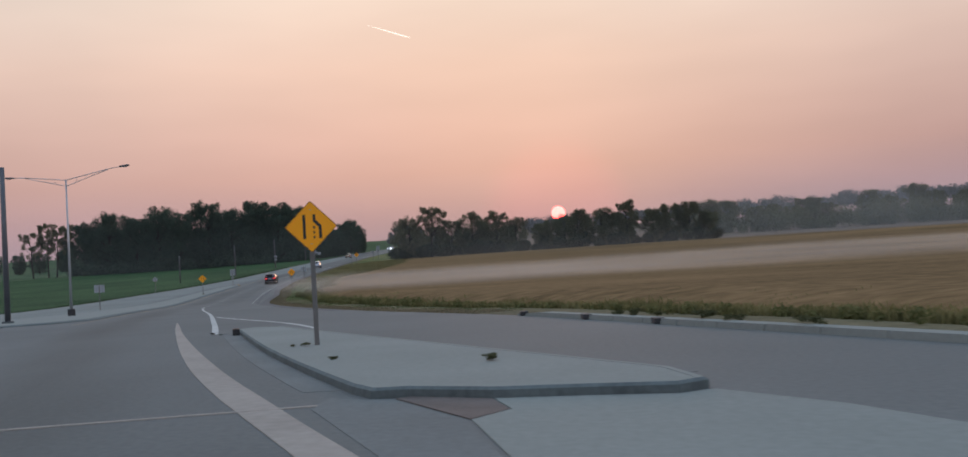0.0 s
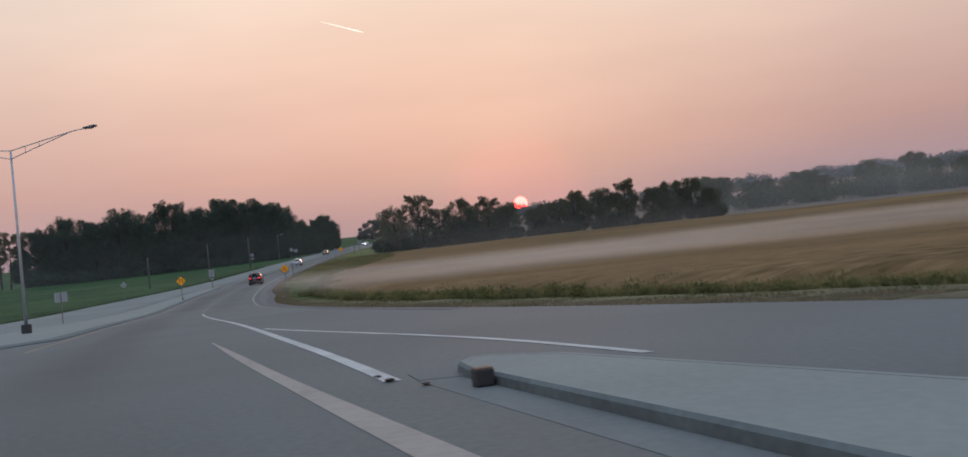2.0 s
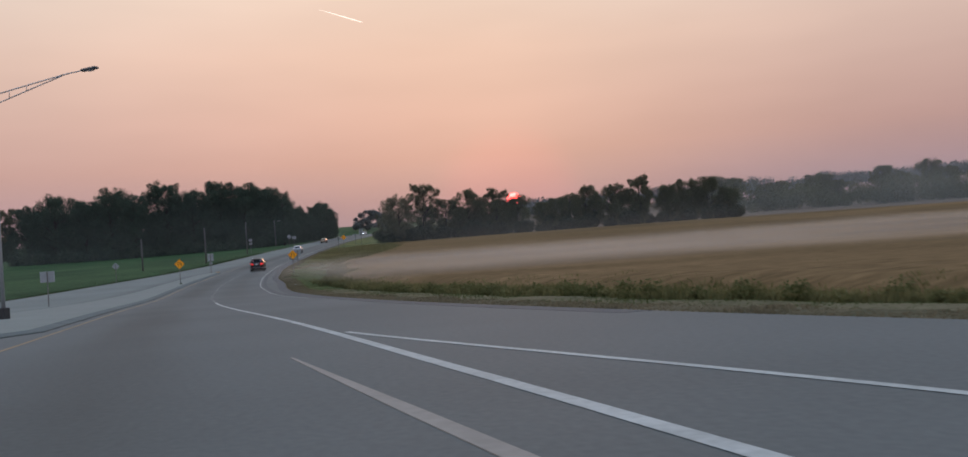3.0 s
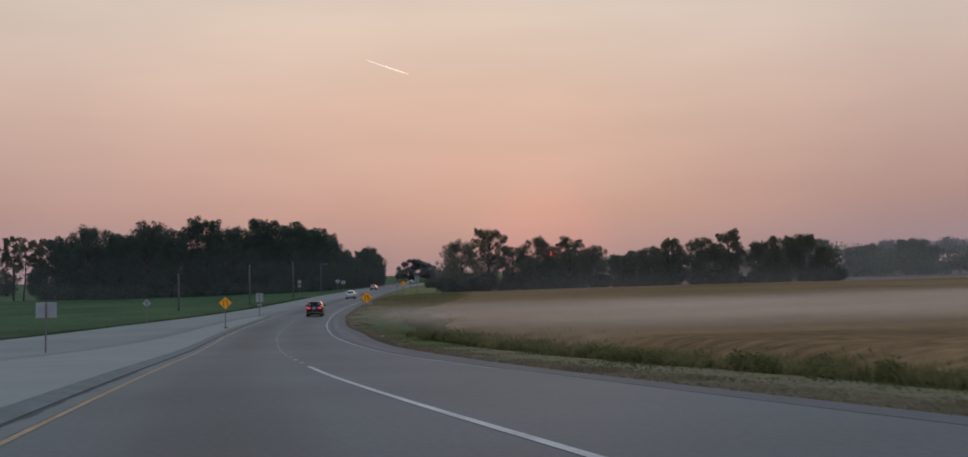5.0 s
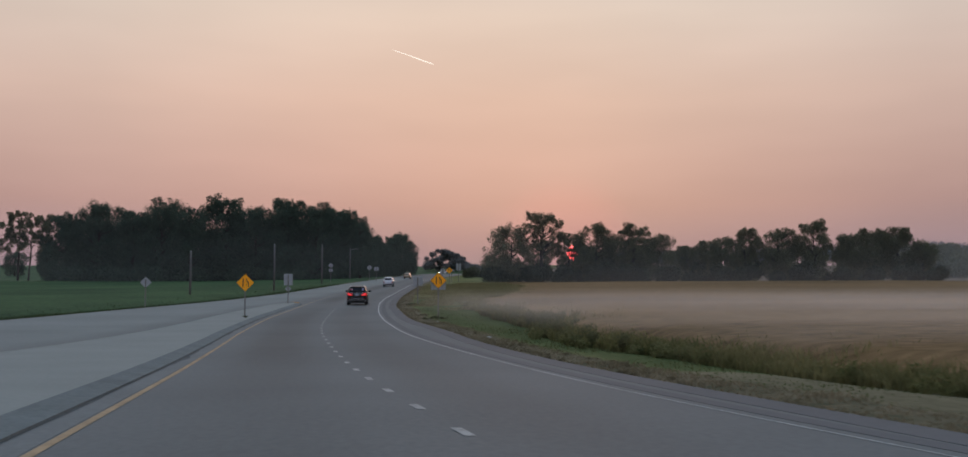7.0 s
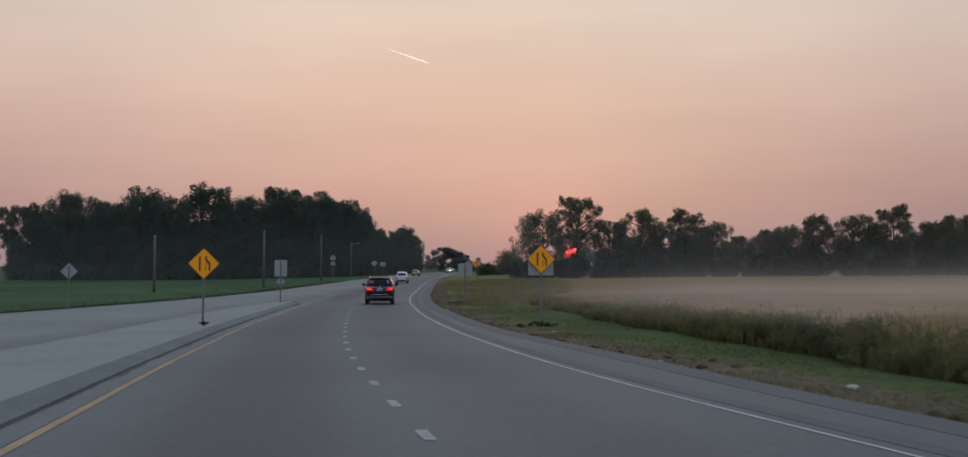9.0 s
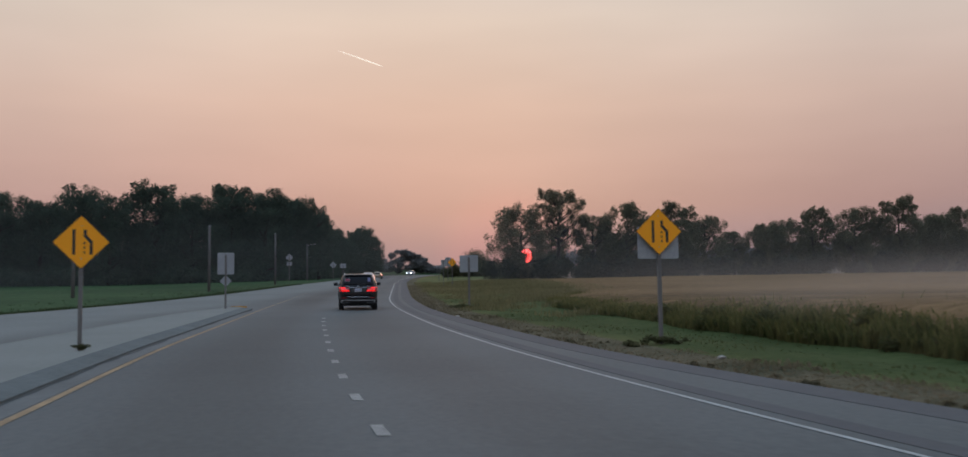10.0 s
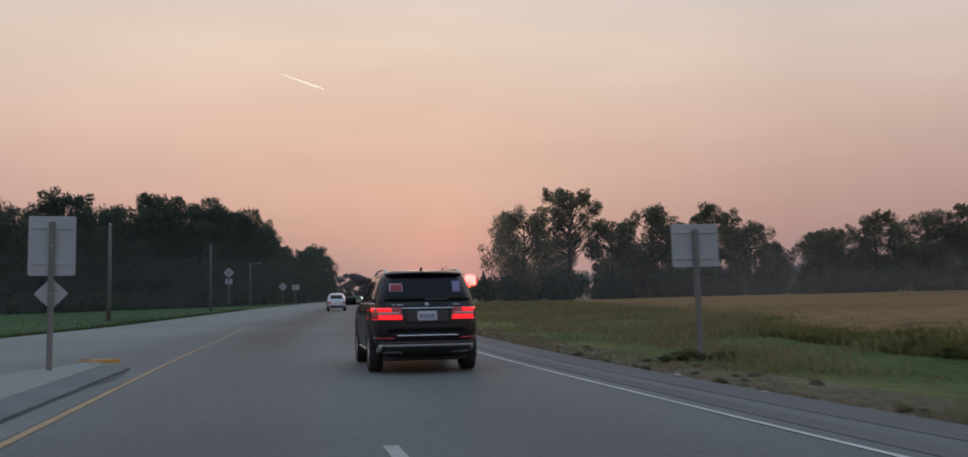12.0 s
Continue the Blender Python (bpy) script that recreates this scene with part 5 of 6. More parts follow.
for y, r_, sd in ((34.2, 0.16, 31), (33.2, 0.22, 32), (31.9, 0.14, 33), (29.0, 0.24, 34), (27.6, 0.18, 35), (24.5, 0.20, 36)):
    weed(float(edge_right(y)) + 0.55, y, 0.12, r_, sd, "dark grass tuft hanging over the roadside kerb")
for x, y, r_, sd in ((-31.3, 216.2, 0.26, 41), (-30.5, 216.0, 0.22, 42), (-31.9, 215.4, 0.24, 43), (-30.9, 215.5, 0.18, 44)):
    weed(x, y, float(land(y) + field_rise(x, y)) - 0.02, r_, sd, "dark weeds round the foot of the square sign")
for x, y, r_, sd in ((-28.3, 180.9, 0.28, 6), (-27.7, 181.3, 0.22, 7), (-29.0, 180.5, 0.2, 8)):
    weed(x, y, float(land(y) + field_rise(x, y)) - 0.02, r_, sd, "scruffy dark weeds at the foot of the roadside sign")

# litter on the verge
for x, y, s in ((-25.0, 152.8, 0.12), (-28.0, 176.0, 0.09), (-32.3, 203.5, 0.09), (-33.1, 211.5, 0.08), (-32.9, 208.0, 0.05), (-26.9, 160.5, 0.05)):
    bm = bmesh.new()
    bmesh.ops.create_icosphere(bm, subdivisions=1, radius=s)
    for v in bm.verts:
        v.co = Vector((v.co.x * 1.3, v.co.y, v.co.z * 0.5)) * (1 + 0.35 * noise.noise(v.co * 9 + Vector((x, y, 0))))
    z = float(land(y)) + (float(field_rise(x, y)) if x > edge_right(y) else 0)
    put("litter", bm_mesh("litter", bm, M["scrap"]), "crumpled pale scrap of litter by the road", "litter", "scraps of litter", m=pose(x, y, z + s * 0.35, 0, 0, x * 40))

# ---- mist over the field ----


def mist_sheet(x0, x1, y_mid, lean, peak, above, below, thick, ends, seed, label, matter="mist", name="mist_bank"):
    """A drifting sheet of mist over the crop, or an upright veil for haze, thinning out upwards, downwards and at its
    ends.
    """
    nx, nz = 110, 16
    vs, veil = [], []
    for i in range(nx + 1):
        xv = x0 + (x1 - x0) * i / nx
        yv = y_mid + lean * (xv - x0) + 3 * noise.noise(Vector((xv * 0.03, seed * 7.0, 0)))
        zg = float(land(yv) + field_rise(xv, yv))
        c = (float(np.interp(yv, CY[0], CH)) if matter == "mist" else 0.0) + peak * (1 + 0.3 * noise.noise(Vector((xv * 0.04, seed * 3.0, 5))))
        side = min(1, (xv - x0) / ends[0], (x1 - xv) / ends[1])
        for j in range(nz + 1):
            h = (c + 2.2 * above) * j / nz
            vs.append((xv, yv + (2.6 if matter == "mist" else 0.2) * h, zg + h + (float(land(yv + 2.6 * h) - land(yv)) if matter == "mist" else 0.0)))
            f = math.exp(-((h - c) / (above if h > c else below)) ** 2)
            veil.append(thick * f * side * side * (3 - 2 * side) * min(1, (nz - j) / 3))
    fs = [(i * (nz + 1) + j, (i + 1) * (nz + 1) + j, (i + 1) * (nz + 1) + j + 1, i * (nz + 1) + j + 1) for i in range(nx) for j in range(nz)]
    me = mesh_of(name, vs, fs, M[matter], True)
    me.attributes.new("veil", "FLOAT", "POINT").data.foreach_set("value", veil)
    put(name, me, label, "mist", kind="stuff")


for k, (y_mid, thick) in enumerate(((112, 0.10), (127, 0.21), (143, 0.29), (160, 0.32), (178, 0.24))):
    x_left = float(edge_right(y_mid)) - (0.5, 2.0, 4.0, 4.5, 3.0)[k]
    mist_sheet(x_left, x_left + 180, y_mid, 0.06 + 0.02 * k, 0.50, 0.62, 0.42, thick, (7 + k, 45), k + 1, "thin pale bank of mist lying low over the field")
mist_sheet(-16, 120, 296, 0.0, 0.9, 2.2, 1.2, 0.05, (22, 40), 9, "pale mist gathered in front of the hedgerow")
# added see-through sheets that imitate haze, paling the trees behind them
mist_sheet(-26, 96, 327, 0.0, 1.5, 9.0, 10.0, 0.09, (8, 26), 24, "see-through sheet standing in for haze before the hedgerow", "haze", "haze_sheet")
mist_sheet(70, 320, 372, 0.0, 6.0, 14.0, 18.0, 0.20, (24, 40), 26, "see-through sheet standing in for haze before the far row", "haze", "haze_sheet")
mist_sheet(-200, -33, 420, 0.0, 5.0, 14.0, 20.0, 0.085, (20, 5), 25, "see-through sheet standing in for haze before the dark wood", "haze", "haze_sheet")

# ---- vehicles ----


class Shell:
    """Body of a car as a stack of plan outlines; y runs from the tail (0) to the nose."""

    def __init__(self, levels, power=5.0):
        self.levels, self.power = levels, power

    def at(self, z):
        zs = [l[0] for l in self.levels]
        rear, fore, half = (float(np.interp(z, zs, [l[k] for l in self.levels])) for k in (1, 2, 3))
        return rear, fore, half

    def rear(self, x, z, off=0.0):
        r_, f_, w = self.at(z)
        c, h = (r_ + f_) / 2, (f_ - r_) / 2
        return c - h * max(0.0, 1 - min(1, abs(x) / w) ** self.power) ** (1 / self.power) - off

    def fore(self, x, z, off=0.0):
        r_, f_, w = self.at(z)
        c, h = (r_ + f_) / 2, (f_ - r_) / 2
        return c + h * max(0.0, 1 - min(1, abs(x) / w) ** self.power) ** (1 / self.power) + off

    def flank(self, y, z, off=0.0):
        r_, f_, w = self.at(z)
        c, h = (r_ + f_) / 2, (f_ - r_) / 2
        return w * max(0.0, 1 - min(1, abs(y - c) / h) ** self.power) ** (1 / self.power) + off

    def body(self):
        n, zs = 64, []
        for (z0, *_), (z1, *_) in zip(self.levels, self.levels[1:]):
            zs += [z0, (z0 + z1) / 2]
        zs.append(self.levels[-1][0])
        bm = bmesh.new()
        rings = []
        for z in zs:
            r_, f_, w = self.at(z)
            c, h = (r_ + f_) / 2, (f_ - r_) / 2
            ring_ = []
            for k in range(n):
                a = 2 * math.pi * (k + 0.5) / n
                ca, sa = math.cos(a), math.sin(a)
                ring_.append(bm.verts.new((w * math.copysign(abs(ca) ** (2 / self.power), ca), c + h * math.copysign(abs(sa) ** (2 / self.power), sa), z)))
            rings.append(ring_)
        for a, b in zip(rings, rings[1:]):
            for k in range(n):
                bm.faces.new((a[k], a[(k + 1) % n], b[(k + 1) % n], b[k]))
        bm.faces.new(rings[0][::-1])
        bm.faces.new(rings[-1])
        return bm

    def patch(self, face, u0, u1, z0, z1, out_, thick=0.03, nu=10, nz=6):
        """A panel that follows the body. u0, u1: functions of z, or numbers (x at the tail and nose, y on a flank)."""
        f0 = u0 if callable(u0) else (lambda z: u0)
        f1 = u1 if callable(u1) else (lambda z: u1)
        bm = bmesh.new()
        grids = []
        for off in (out_, out_ - thick):
            g = []
            for j in range(nz + 1):
                z = z0 + (z1 - z0) * j / nz
                row = []
                for i in range(nu + 1):
                    u = f0(z) + (f1(z) - f0(z)) * i / nu
                    if face == "rear":
                        p = (u, self.rear(u, z, off), z)
                    elif face == "fore":
                        p = (u, self.fore(u, z, off), z)
                    else:
                        p = ((1 if face == "right" else -1) * self.flank(u, z, off), u, z)
                    row.append(bm.verts.new(p))
                g.append(row)
            grids.append(g)
        a, b = grids
        for j in range(nz):
            for i in range(nu):
                bm.faces.new((a[j][i], a[j][i + 1], a[j + 1][i + 1], a[j + 1][i]))
        for j in range(nz):
            for i in (0, nu):
                bm.faces.new((a[j][i], a[j + 1][i], b[j + 1][i], b[j][i]))
        for i in range(nu):
            for j in (0, nz):
                bm.faces.new((a[j][i], a[j][i + 1], b[j][i + 1], b[j][i]))
        return bm


def add_wheels(root, shell, radius, axles, track, rim_material):
    for y in axles:
        for s in (-1, 1):
            bm = bmesh.new()
            prof = [(radius - 0.10, -0.12), (radius - 0.02, -0.12), (radius, -0.09), (radius, 0.09), (radius - 0.02, 0.12), (radius - 0.10, 0.12)]
            n = 28
            rings = [[bm.verts.new((s * track + dx, y + r_ * math.cos(2 * math.pi * k / n), radius + r_ * math.sin(2 * math.pi * k / n))) for r_, dx in prof] for k in range(n)]
            for k in range(n):
                for q in range(len(prof)):
                    w = (q + 1) % len(prof)
                    bm.faces.new((rings[k][q], rings[k][w], rings[(k + 1) % n][w], rings[(k + 1) % n][q]))
            wheel = part("wheel", bm_mesh("wheel", bm, M["rubber"], True), root, "black tyre on a five-spoke alloy rim")
            bm = bmesh.new()
            xo = s * (track + 0.085)
            for k in range(5):
                a = 2 * math.pi * k / 5 + 0.3
                for da in (-0.16, 0.16):
                    e = Vector((xo, y + (radius - 0.1) * math.cos(a + da), radius + (radius - 0.1) * math.sin(a + da)))
                    tube(bm, [(xo, y + 0.04 * math.cos(a), radius + 0.04 * math.sin(a)), e], [0.03, 0.026], 5)
            tube(bm, [(xo - s * 0.02, y, radius), (xo + s * 0.02, y, radius)], [0.07, 0.05], 10)
            n = 28
            tube_pts = [(xo, y + (radius - 0.105) * math.cos(2 * math.pi * k / n), radius + (radius - 0.105) * math.sin(2 * math.pi * k / n)) for k in range(n + 1)]
            tube(bm, tube_pts, [0.018] * (n + 1), 5, False)
            part("rim", bm_mesh("rim", bm, rim_material, True), wheel, "silver alloy spokes")
            bm = bmesh.new()
            tube(bm, [(s * (track - 0.04), y, radius), (s * (track + 0.03), y, radius)], [radius - 0.1, radius - 0.1], 24)
            part("brake_disc", bm_mesh("brake_disc", bm, M["iron"]), wheel)
            # dark ring laid on the flank, imitating the shade inside the wheel well
            bm = bmesh.new()
            n = 20
            face = "right" if s > 0 else "left"
            inner, outer_ = [], []
            for k in range(n + 1):
                a = math.pi * k / n
                for lst, rr, off in ((inner, radius - 0.12, 0.004), (outer_, radius + 0.075, 0.012)):
                    yy_, zz_ = y + rr * math.cos(a), max(0.30, radius + rr * math.sin(a))
                    lst.append(bm.verts.new((s * shell.flank(yy_, zz_, off), yy_, zz_)))
            for k in range(n):
                bm.faces.new((inner[k], inner[k + 1], outer_[k + 1], outer_[k]))
            part("wheel_well_ring", bm_mesh("wheel_well_ring", bm, M["iron"]), root, "dark ring standing in for the shaded wheel well")


def suv(m):
    """Large black estate-shaped off-roader."""
    sh = Shell(power=6.0, levels=[(0.28, 0.24, 4.60, 0.83), (0.40, 0.05, 4.73, 0.905), (0.58, 0.0, 4.80, 0.940), (0.80, 0.02, 4.79, 0.962), (0.98, 0.05, 4.66, 0.960), (1.10, 0.08, 4.25, 0.948), (1.17, 0.11, 3.62, 0.928),
                (1.36, 0.19, 3.22, 0.862), (1.54, 0.29, 2.92, 0.792), (1.66, 0.38, 2.62, 0.730), (1.715, 0.47, 2.42, 0.672), (1.748, 0.66, 2.2, 0.56), (1.762, 0.95, 1.95, 0.36)])
    root = base_empty("suv", m, "black off-road estate car with lit red tail lamps", "car")

    def p(name, bm, material, label="", parent=None, smooth=True):
        return part(name, bm_mesh(name, bm, M[material], smooth), parent or root, label)

    p("body", sh.body(), "black_paint", "glossy black painted body")
    # tail
    gate = p("tailgate", sh.patch("rear", lambda z: -0.66 - (z - 0.7) * 0.05, lambda z: 0.66 + (z - 0.7) * 0.05, 0.69, 1.19, 0.006, 0.02, 16), "black_paint", "black painted tailgate")
    win = p("rear_window", sh.patch("rear", lambda z: -0.80 + (z - 1.2) * 0.42, lambda z: 0.80 - (z - 1.2) * 0.42, 1.215, 1.655, 0.008, nu=16), "dark_glass", "dark tinted rear window")
    p("wiper", sh.patch("rear", -0.04, 0.36, 1.235, 1.258, 0.03, 0.015), "plastic", "black rear wiper", win)
    dec = p("sticker", sh.patch("rear", -0.62, -0.40, 1.38, 1.52, 0.014, 0.004), "decal_white", "red and white badge-shaped window sticker", win)
    p("sticker_mark", sh.patch("rear", lambda z: -0.605 + (z - 1.4) * 0.08, lambda z: -0.415 + (z - 1.4) * 0.08, 1.395, 1.505, 0.018, 0.004), "decal_red", "", dec)
    p("sticker", sh.patch("rear", 0.46, 0.60, 1.36, 1.56, 0.014, 0.004), "decal_blue", "pale violet window sticker", win)
    bm = bmesh.new()
    for i in range(17):
        x = -0.665 + 1.33 * i / 16
        y0 = sh.rear(x, 1.67)
        sag = 0.02 * (x / 0.665) ** 2
        for dy, z in ((0.30, 1.738), (-0.06, 1.712), (-0.075, 1.690), (0.04, 1.660)):
            bm.verts.new((x, y0 + dy, z - sag))
    bm.verts.ensure_lookup_table()
    for i in range(16):
        for k in range(4):
            a, b = i * 4 + k, i * 4 + (k + 1) % 4
            bm.faces.new((bm.verts[a], bm.verts[b], bm.verts[b + 4], bm.verts[a + 4]))
    p("roof_spoiler", bm, "black_paint", "black roof spoiler")

    def span(s, inner, outer):
        """The stretch between inner and outer on one half of the tail."""
        return (-outer, -inner) if s < 0 else (inner, outer)

    for s in (-1, 1):
        lo = (lambda z: -0.950) if s < 0 else (lambda z: 0.40 + (z - 0.905) * 0.22)
        hi = (lambda z: -0.40 - (z - 0.905) * 0.22) if s < 0 else (lambda z: 0.950)
        lamp = p("tail_lamp", sh.patch("rear", lo, hi, 0.905, 1.115, 0.014), "tail_dim", "red tail lamp wrapping round the corner")
        for z0, z1, inner, outer in ((0.910, 0.934, 0.42, 0.945), (0.939, 0.962, 0.43, 0.945), (0.967, 0.986, 0.44, 0.945), (1.040, 1.106, 0.60, 0.940)):
            p("light_bar", sh.patch("rear", *span(s, inner, outer), z0, z1, 0.022, 0.006, 10, 2), "tail_red", "lit red light bar", lamp)
        p("indicator", sh.patch("rear", *span(s, 0.47, 0.86), 0.992, 1.034, 0.022, 0.006, 8, 2), "tail_clear", "clear indicator strip", lamp)
        p("tail_lamp_side", sh.patch("left" if s < 0 else "right", 0.10, lambda z: 0.46 - (z - 0.905) * 0.6, 0.92, 1.095, 0.012), "tail_dim", "red lamp on the flank")
        p("reflector", sh.patch("rear", *span(s, 0.56, 0.88), 0.585, 0.612, 0.016, 0.01), "tail_dim", "red bumper reflector")
        p("exhaust_trim", sh.patch("rear", *span(s, 0.42, 0.74), 0.335, 0.368, 0.035, 0.03), "chrome", "chrome exhaust trim")
        end0 = (lambda z: -0.80 - (0.49 - z) * 0.35) if s < 0 else (lambda z: 0.73 + (0.49 - z) * 0.35)
        end1 = (lambda z: -0.73 - (0.49 - z) * 0.35) if s < 0 else (lambda z: 0.80 + (0.49 - z) * 0.35)
        p("skid_end", sh.patch("rear", end0, end1, 0.34, 0.49, 0.042, 0.03, 3, 4), "galv", "grey end of the skid plate")
    p("handle_strip", sh.patch("rear", -0.44, 0.44, 1.088, 1.108, 0.022, 0.02, 14, 2), "chrome", "chrome strip above the number plate", gate)
    recess = p("plate_recess", sh.patch("rear", -0.36, 0.36, 0.84, 1.08, 0.010, 0.01), "plastic", "black plate recess")
    p("number_plate", sh.patch("rear", -0.165, 0.165, 0.885, 1.045, 0.018, 0.008), "plate", "pale number plate", recess)
    for k in range(5):
        xk = -0.125 + k * 0.052
        part("plate_bar", bm_mesh("plate_bar", sh.patch("rear", xk, xk + 0.034, 0.930, 0.998, 0.022, 0.003, 2, 2), M["plate_bar"]), recess)
    bm = bmesh.new()
    bmesh.ops.create_cone(bm, cap_ends=True, segments=20, radius1=0.038, radius2=0.036, depth=0.015, matrix=Matrix.Translation((0, sh.rear(0, 1.155) - 0.016, 1.155)) @ Matrix.Rotation(radians(90), 4, "X"))
    p("badge", bm, "galv", "round chrome badge", gate)
    for x0, x1 in ((-0.60, -0.54), (-0.52, -0.40), (0.44, 0.56)):
        p("lettering", sh.patch("rear", x0, x1, 1.148, 1.165, 0.014, 0.004, 3, 2), "galv", "small chrome lettering", gate)
    p("bumper_strip", sh.patch("rear", -0.52, 0.52, 0.628, 0.654, 0.026, 0.03, 14, 2), "chrome", "bright loading-edge strip")
    p("bumper", sh.patch("rear", -0.90, 0.90, 0.30, 0.545, 0.02, 0.03, 16), "plastic", "dark lower bumper")
    p("skid_plate", sh.patch("rear", -0.73, 0.73, 0.455, 0.492, 0.042, 0.03, 14, 3), "galv", "grey skid plate")
    # flanks
    for face, s in (("left", -1), ("right", 1)):
        p("side_window", sh.patch(face, lambda z: 2.15, lambda z: 3.30 - (z - 1.2) * 1.55, 1.20, 1.64, 0.006), "dark_glass", "front side window")
        p("side_window", sh.patch(face, 1.15, 2.08, 1.20, 1.65, 0.006), "dark_glass", "rear side window")
        p("side_window", sh.patch(face, lambda z: 0.38 + (z - 1.2) * 0.45, 1.08, 1.20, 1.62, 0.006), "dark_glass", "load bay window")
        p("window_trim", sh.patch(face, 0.40, 3.35, 1.168, 1.190, 0.012, 0.02, 20, 2), "chrome", "bright window trim")
        p("running_board", sh.patch(face, 1.45, 3.40, 0.34, 0.38, 0.03, 0.06, 12, 2), "alloy", "bright running board")
        for y0 in (1.35, 2.35):
            p("door_handle", sh.patch(face, y0, y0 + 0.2, 1.035, 1.065, 0.03, 0.04, 4, 2), "black_paint", "body-coloured door handle")
        for y0 in (1.12, 2.12, 3.10):
            p("door_seam", sh.patch(face, y0, y0 + 0.012, 0.42, 1.165, 0.003, 0.01, 2, 8), "iron", "dark gap between the doors")
        bm = bmesh.new()
        bmesh.ops.create_cube(bm, size=1, matrix=Matrix.Translation((s * 1.09, 3.12, 1.24)) @ Matrix.Diagonal((0.21, 0.12, 0.17, 1)))
        bmesh.ops.bevel(bm, geom=list(bm.edges), offset=0.045, segments=3, affect="EDGES", profile=0.5)
        mirror = p("door_mirror", bm, "black_paint", "black door mirror")
        bm = bmesh.new()
        box(bm, s * 0.95 - 0.08, s * 0.95 + 0.08, 3.10, 3.16, 1.16, 1.21, 0.01)
        p("mirror_arm", bm, "plastic", "", mirror)
        bm = bmesh.new()
        pts = [(s * 0.645, 0.62, 1.70), (s * 0.64, 0.75, 1.758), (s * 0.635, 1.3, 1.785), (s * 0.635, 2.0, 1.782), (s * 0.645, 2.4, 1.745), (s * 0.655, 2.5, 1.69)]
        tube(bm, pts, [0.020] * 6, 8)
        p("roof_rail", bm, "alloy", "silver roof rail")
    bm = bmesh.new()
    tube(bm, [(0.0, 0.86, 1.74), (0.0, 0.78, 1.795), (0.0, 0.75, 1.805)], [0.032, 0.018, 0.006], 8)
    p("aerial", bm, "plastic", "short shark-fin aerial")
    p("windscreen", sh.patch("fore", lambda z: -0.80 + (z - 1.17) * 0.3, lambda z: 0.80 - (z - 1.17) * 0.3, 1.20, 1.66, 0.006), "dark_glass")
    p("grille", sh.patch("fore", -0.42, 0.42, 0.58, 0.88, 0.012), "plastic", "dark grille")
    for x0, x1 in ((-0.88, -0.52), (0.52, 0.88)):
        p("headlamp", sh.patch("fore", x0, x1, 0.74, 0.92, 0.012), "lamp_glass", "clear headlamp")
    bm = bmesh.new()
    box(bm, -0.72, 0.72, 0.35, 4.3, 0.20, 0.36, 0.05)
    p("underbody", bm, "iron", "dark underbody")
    add_wheels(root, sh, 0.385, (0.93, 3.845), 0.815, M["alloy"])
    return root


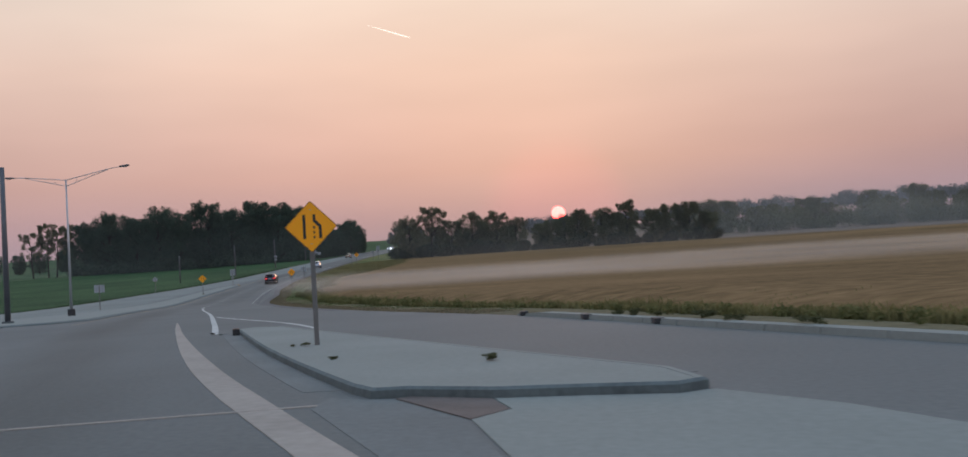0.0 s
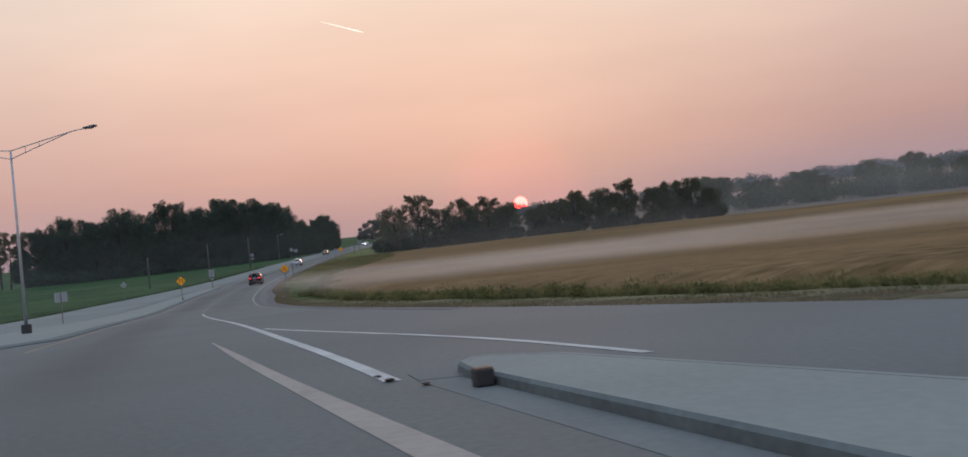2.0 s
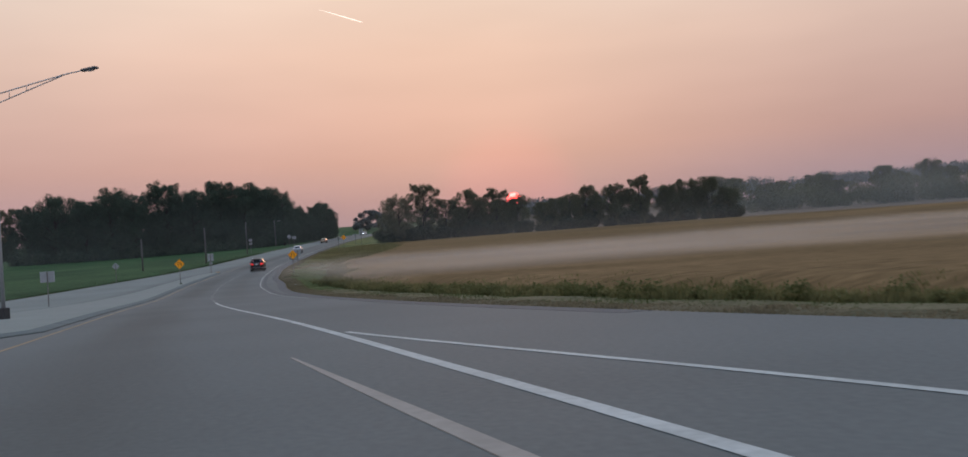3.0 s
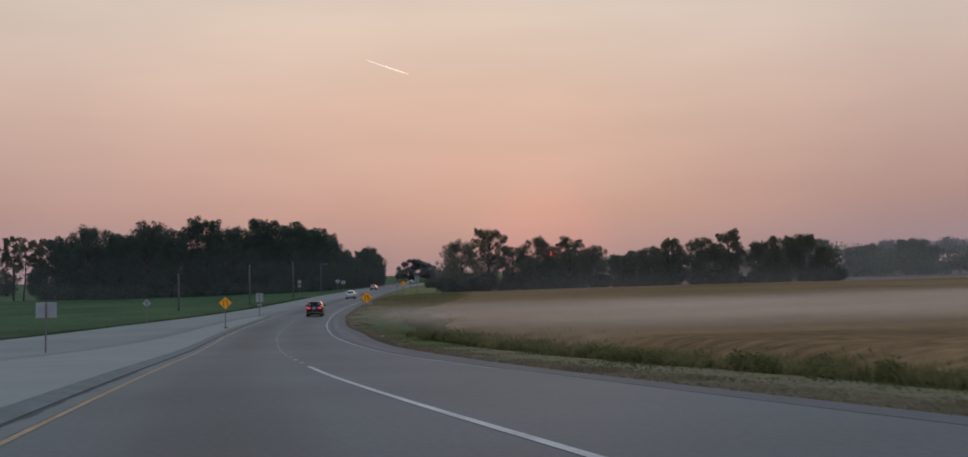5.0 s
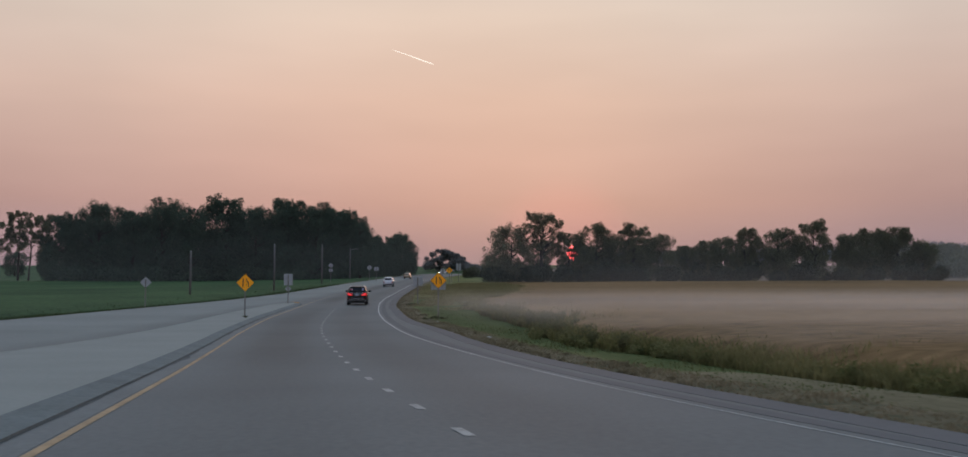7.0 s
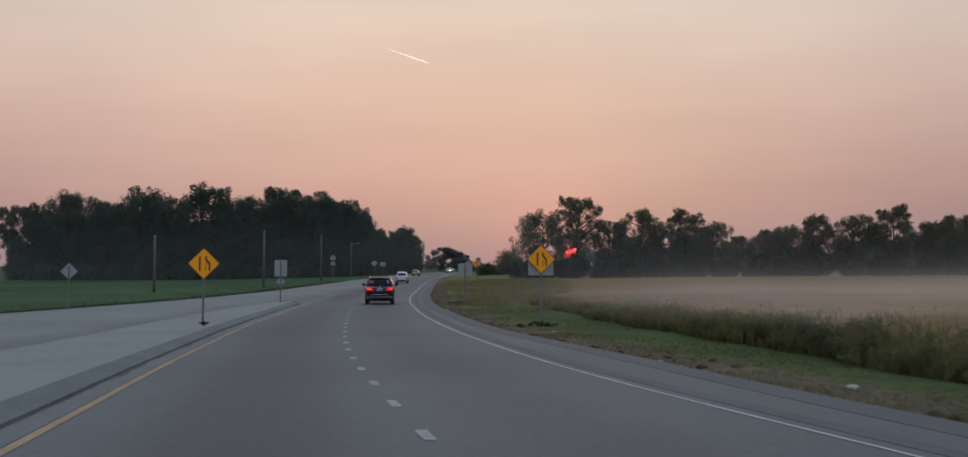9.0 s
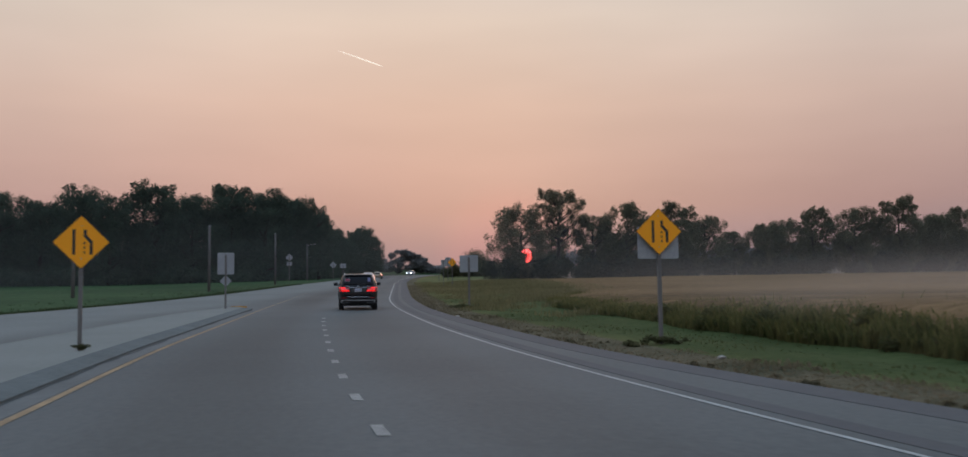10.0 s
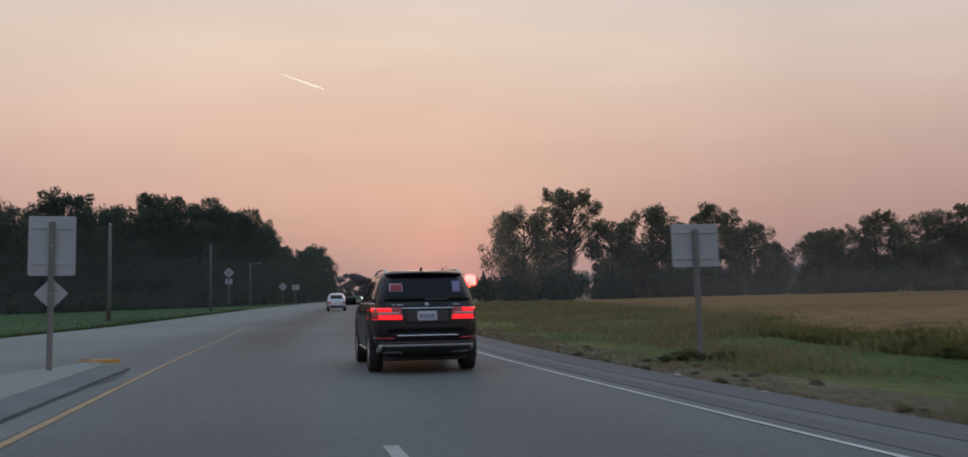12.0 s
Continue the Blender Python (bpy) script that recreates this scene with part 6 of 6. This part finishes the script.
def saloon(m, paint, label, lit=False, tall=1.46):
    """A smaller car, seen far away."""
    k = tall / 1.46
    sh = Shell([(0.26, 0.15, 4.45, 0.78), (0.42, 0.0, 4.58, 0.86), (0.60, 0.0, 4.60, 0.885), (0.76, 0.03, 4.55, 0.89), (0.88, 0.07, 4.2, 0.87), (0.95 * k, 0.15, 3.45, 0.84),
                (1.12 * k, 0.42, 3.0, 0.76), (1.30 * k, 0.75, 2.6, 0.67), (1.40 * k, 1.05, 2.3, 0.58), (1.455 * k, 1.4, 2.0, 0.36)])
    root = base_empty("car", m, label, "car")

    def p(name, bm, material, label_="", smooth=True):
        return part(name, bm_mesh(name, bm, material, smooth), root, label_)

    p("body", sh.body(), paint)
    top = 1.30 * k
    p("rear_window", sh.patch("rear", -0.62, 0.62, 0.99 * k, top, 0.008), M["dark_glass"], "dark rear window")
    p("windscreen", sh.patch("fore", -0.64, 0.64, 0.99 * k, top, 0.008), M["dark_glass"], "dark windscreen")
    for face in ("left", "right"):
        p("side_window", sh.patch(face, 2.0, lambda z: 3.0 - (z - 0.98) * 1.6, 0.99 * k, top, 0.006), M["dark_glass"])
        p("side_window", sh.patch(face, lambda z: 0.75 + (z - 0.98) * 1.2, 1.92, 0.99 * k, top, 0.006), M["dark_glass"])
    for x0, x1 in ((-0.84, -0.50), (0.50, 0.84)):
        p("tail_lamp", sh.patch("rear", x0, x1, 0.68, 0.82, 0.012), M["tail_dim"], "red tail lamp")
        p("headlamp", sh.patch("fore", x0, x1, 0.60, 0.74, 0.012), M["headlight"] if lit else M["lamp_glass"], "lit headlamp" if lit else "clear headlamp")
    p("number_plate", sh.patch("rear", -0.15, 0.15, 0.62, 0.74, 0.012), M["plate"], "pale number plate")
    p("bumper", sh.patch("rear", -0.80, 0.80, 0.34, 0.48, 0.015), M["plastic"], "dark bumper")
    add_wheels(root, sh, 0.32, (0.9, 3.55), 0.75, M["alloy"])
    return root


def on_road(x, y, yaw):
    """A pose for a vehicle, which is built in metres, at a place of the plan."""
    slope = math.degrees(math.atan(float(land(y + 2) - land(y - 2)) / 4))
    return pose(x * UNIT, y * UNIT, (float(land(y)) + 0.012) * UNIT, slope * math.cos(radians(yaw)), 0, yaw)


suv(on_road(-37.5, 213.9, 3.2))
saloon(on_road(-39.9, 306.0, 1.0), M["silver_paint"], "small pale silver car driving far ahead up the road", tall=1.62)
saloon(on_road(-41.0, 412.0, -2.0), M["tan_paint"], "dull gold car far ahead on the climbing road")
saloon(on_road(-30.5, 545.0, 160.0), M["silver_paint"], "oncoming car with lit headlamps near the crest of the road", True)

# ---- sky things ----
bm = bmesh.new()
bmesh.ops.create_uvsphere(bm, u_segments=32, v_segments=16, radius=26)
put("sun", bm_mesh("sun", bm, M["sun_disc"], True), "low red sun in morning haze behind the trees", "sun", kind="structure", m=Matrix.Translation(SUN_WAY * 4000))
bm = bmesh.new()
ends = []
for az, el in ((-3.85, 13.88), (-1.55, 13.13)):
    ends.append(Vector((math.sin(radians(az)) * math.cos(radians(el)), math.cos(radians(az)) * math.cos(radians(el)), math.sin(radians(el)))) * 3600)
pts = [ends[0].lerp(ends[1], k / 6) for k in range(7)]
tube(bm, pts, [0.3, 0.7, 1.0, 1.3, 1.5, 1.5, 0.8], 8)
put("contrail", bm_mesh("contrail", bm, M["contrail"], True), "short bright vapour trail high in the hazy sky", "contrail", kind="structure")

# ---- from plan units to metres ----
for ob in list(scene.objects):
    if ob.parent is None and ob.type in ("MESH", "EMPTY") and ob.name.split(".")[0] not in ("suv", "car"):
        ob.matrix_world = Matrix.Scale(UNIT, 4) @ ob.matrix_world
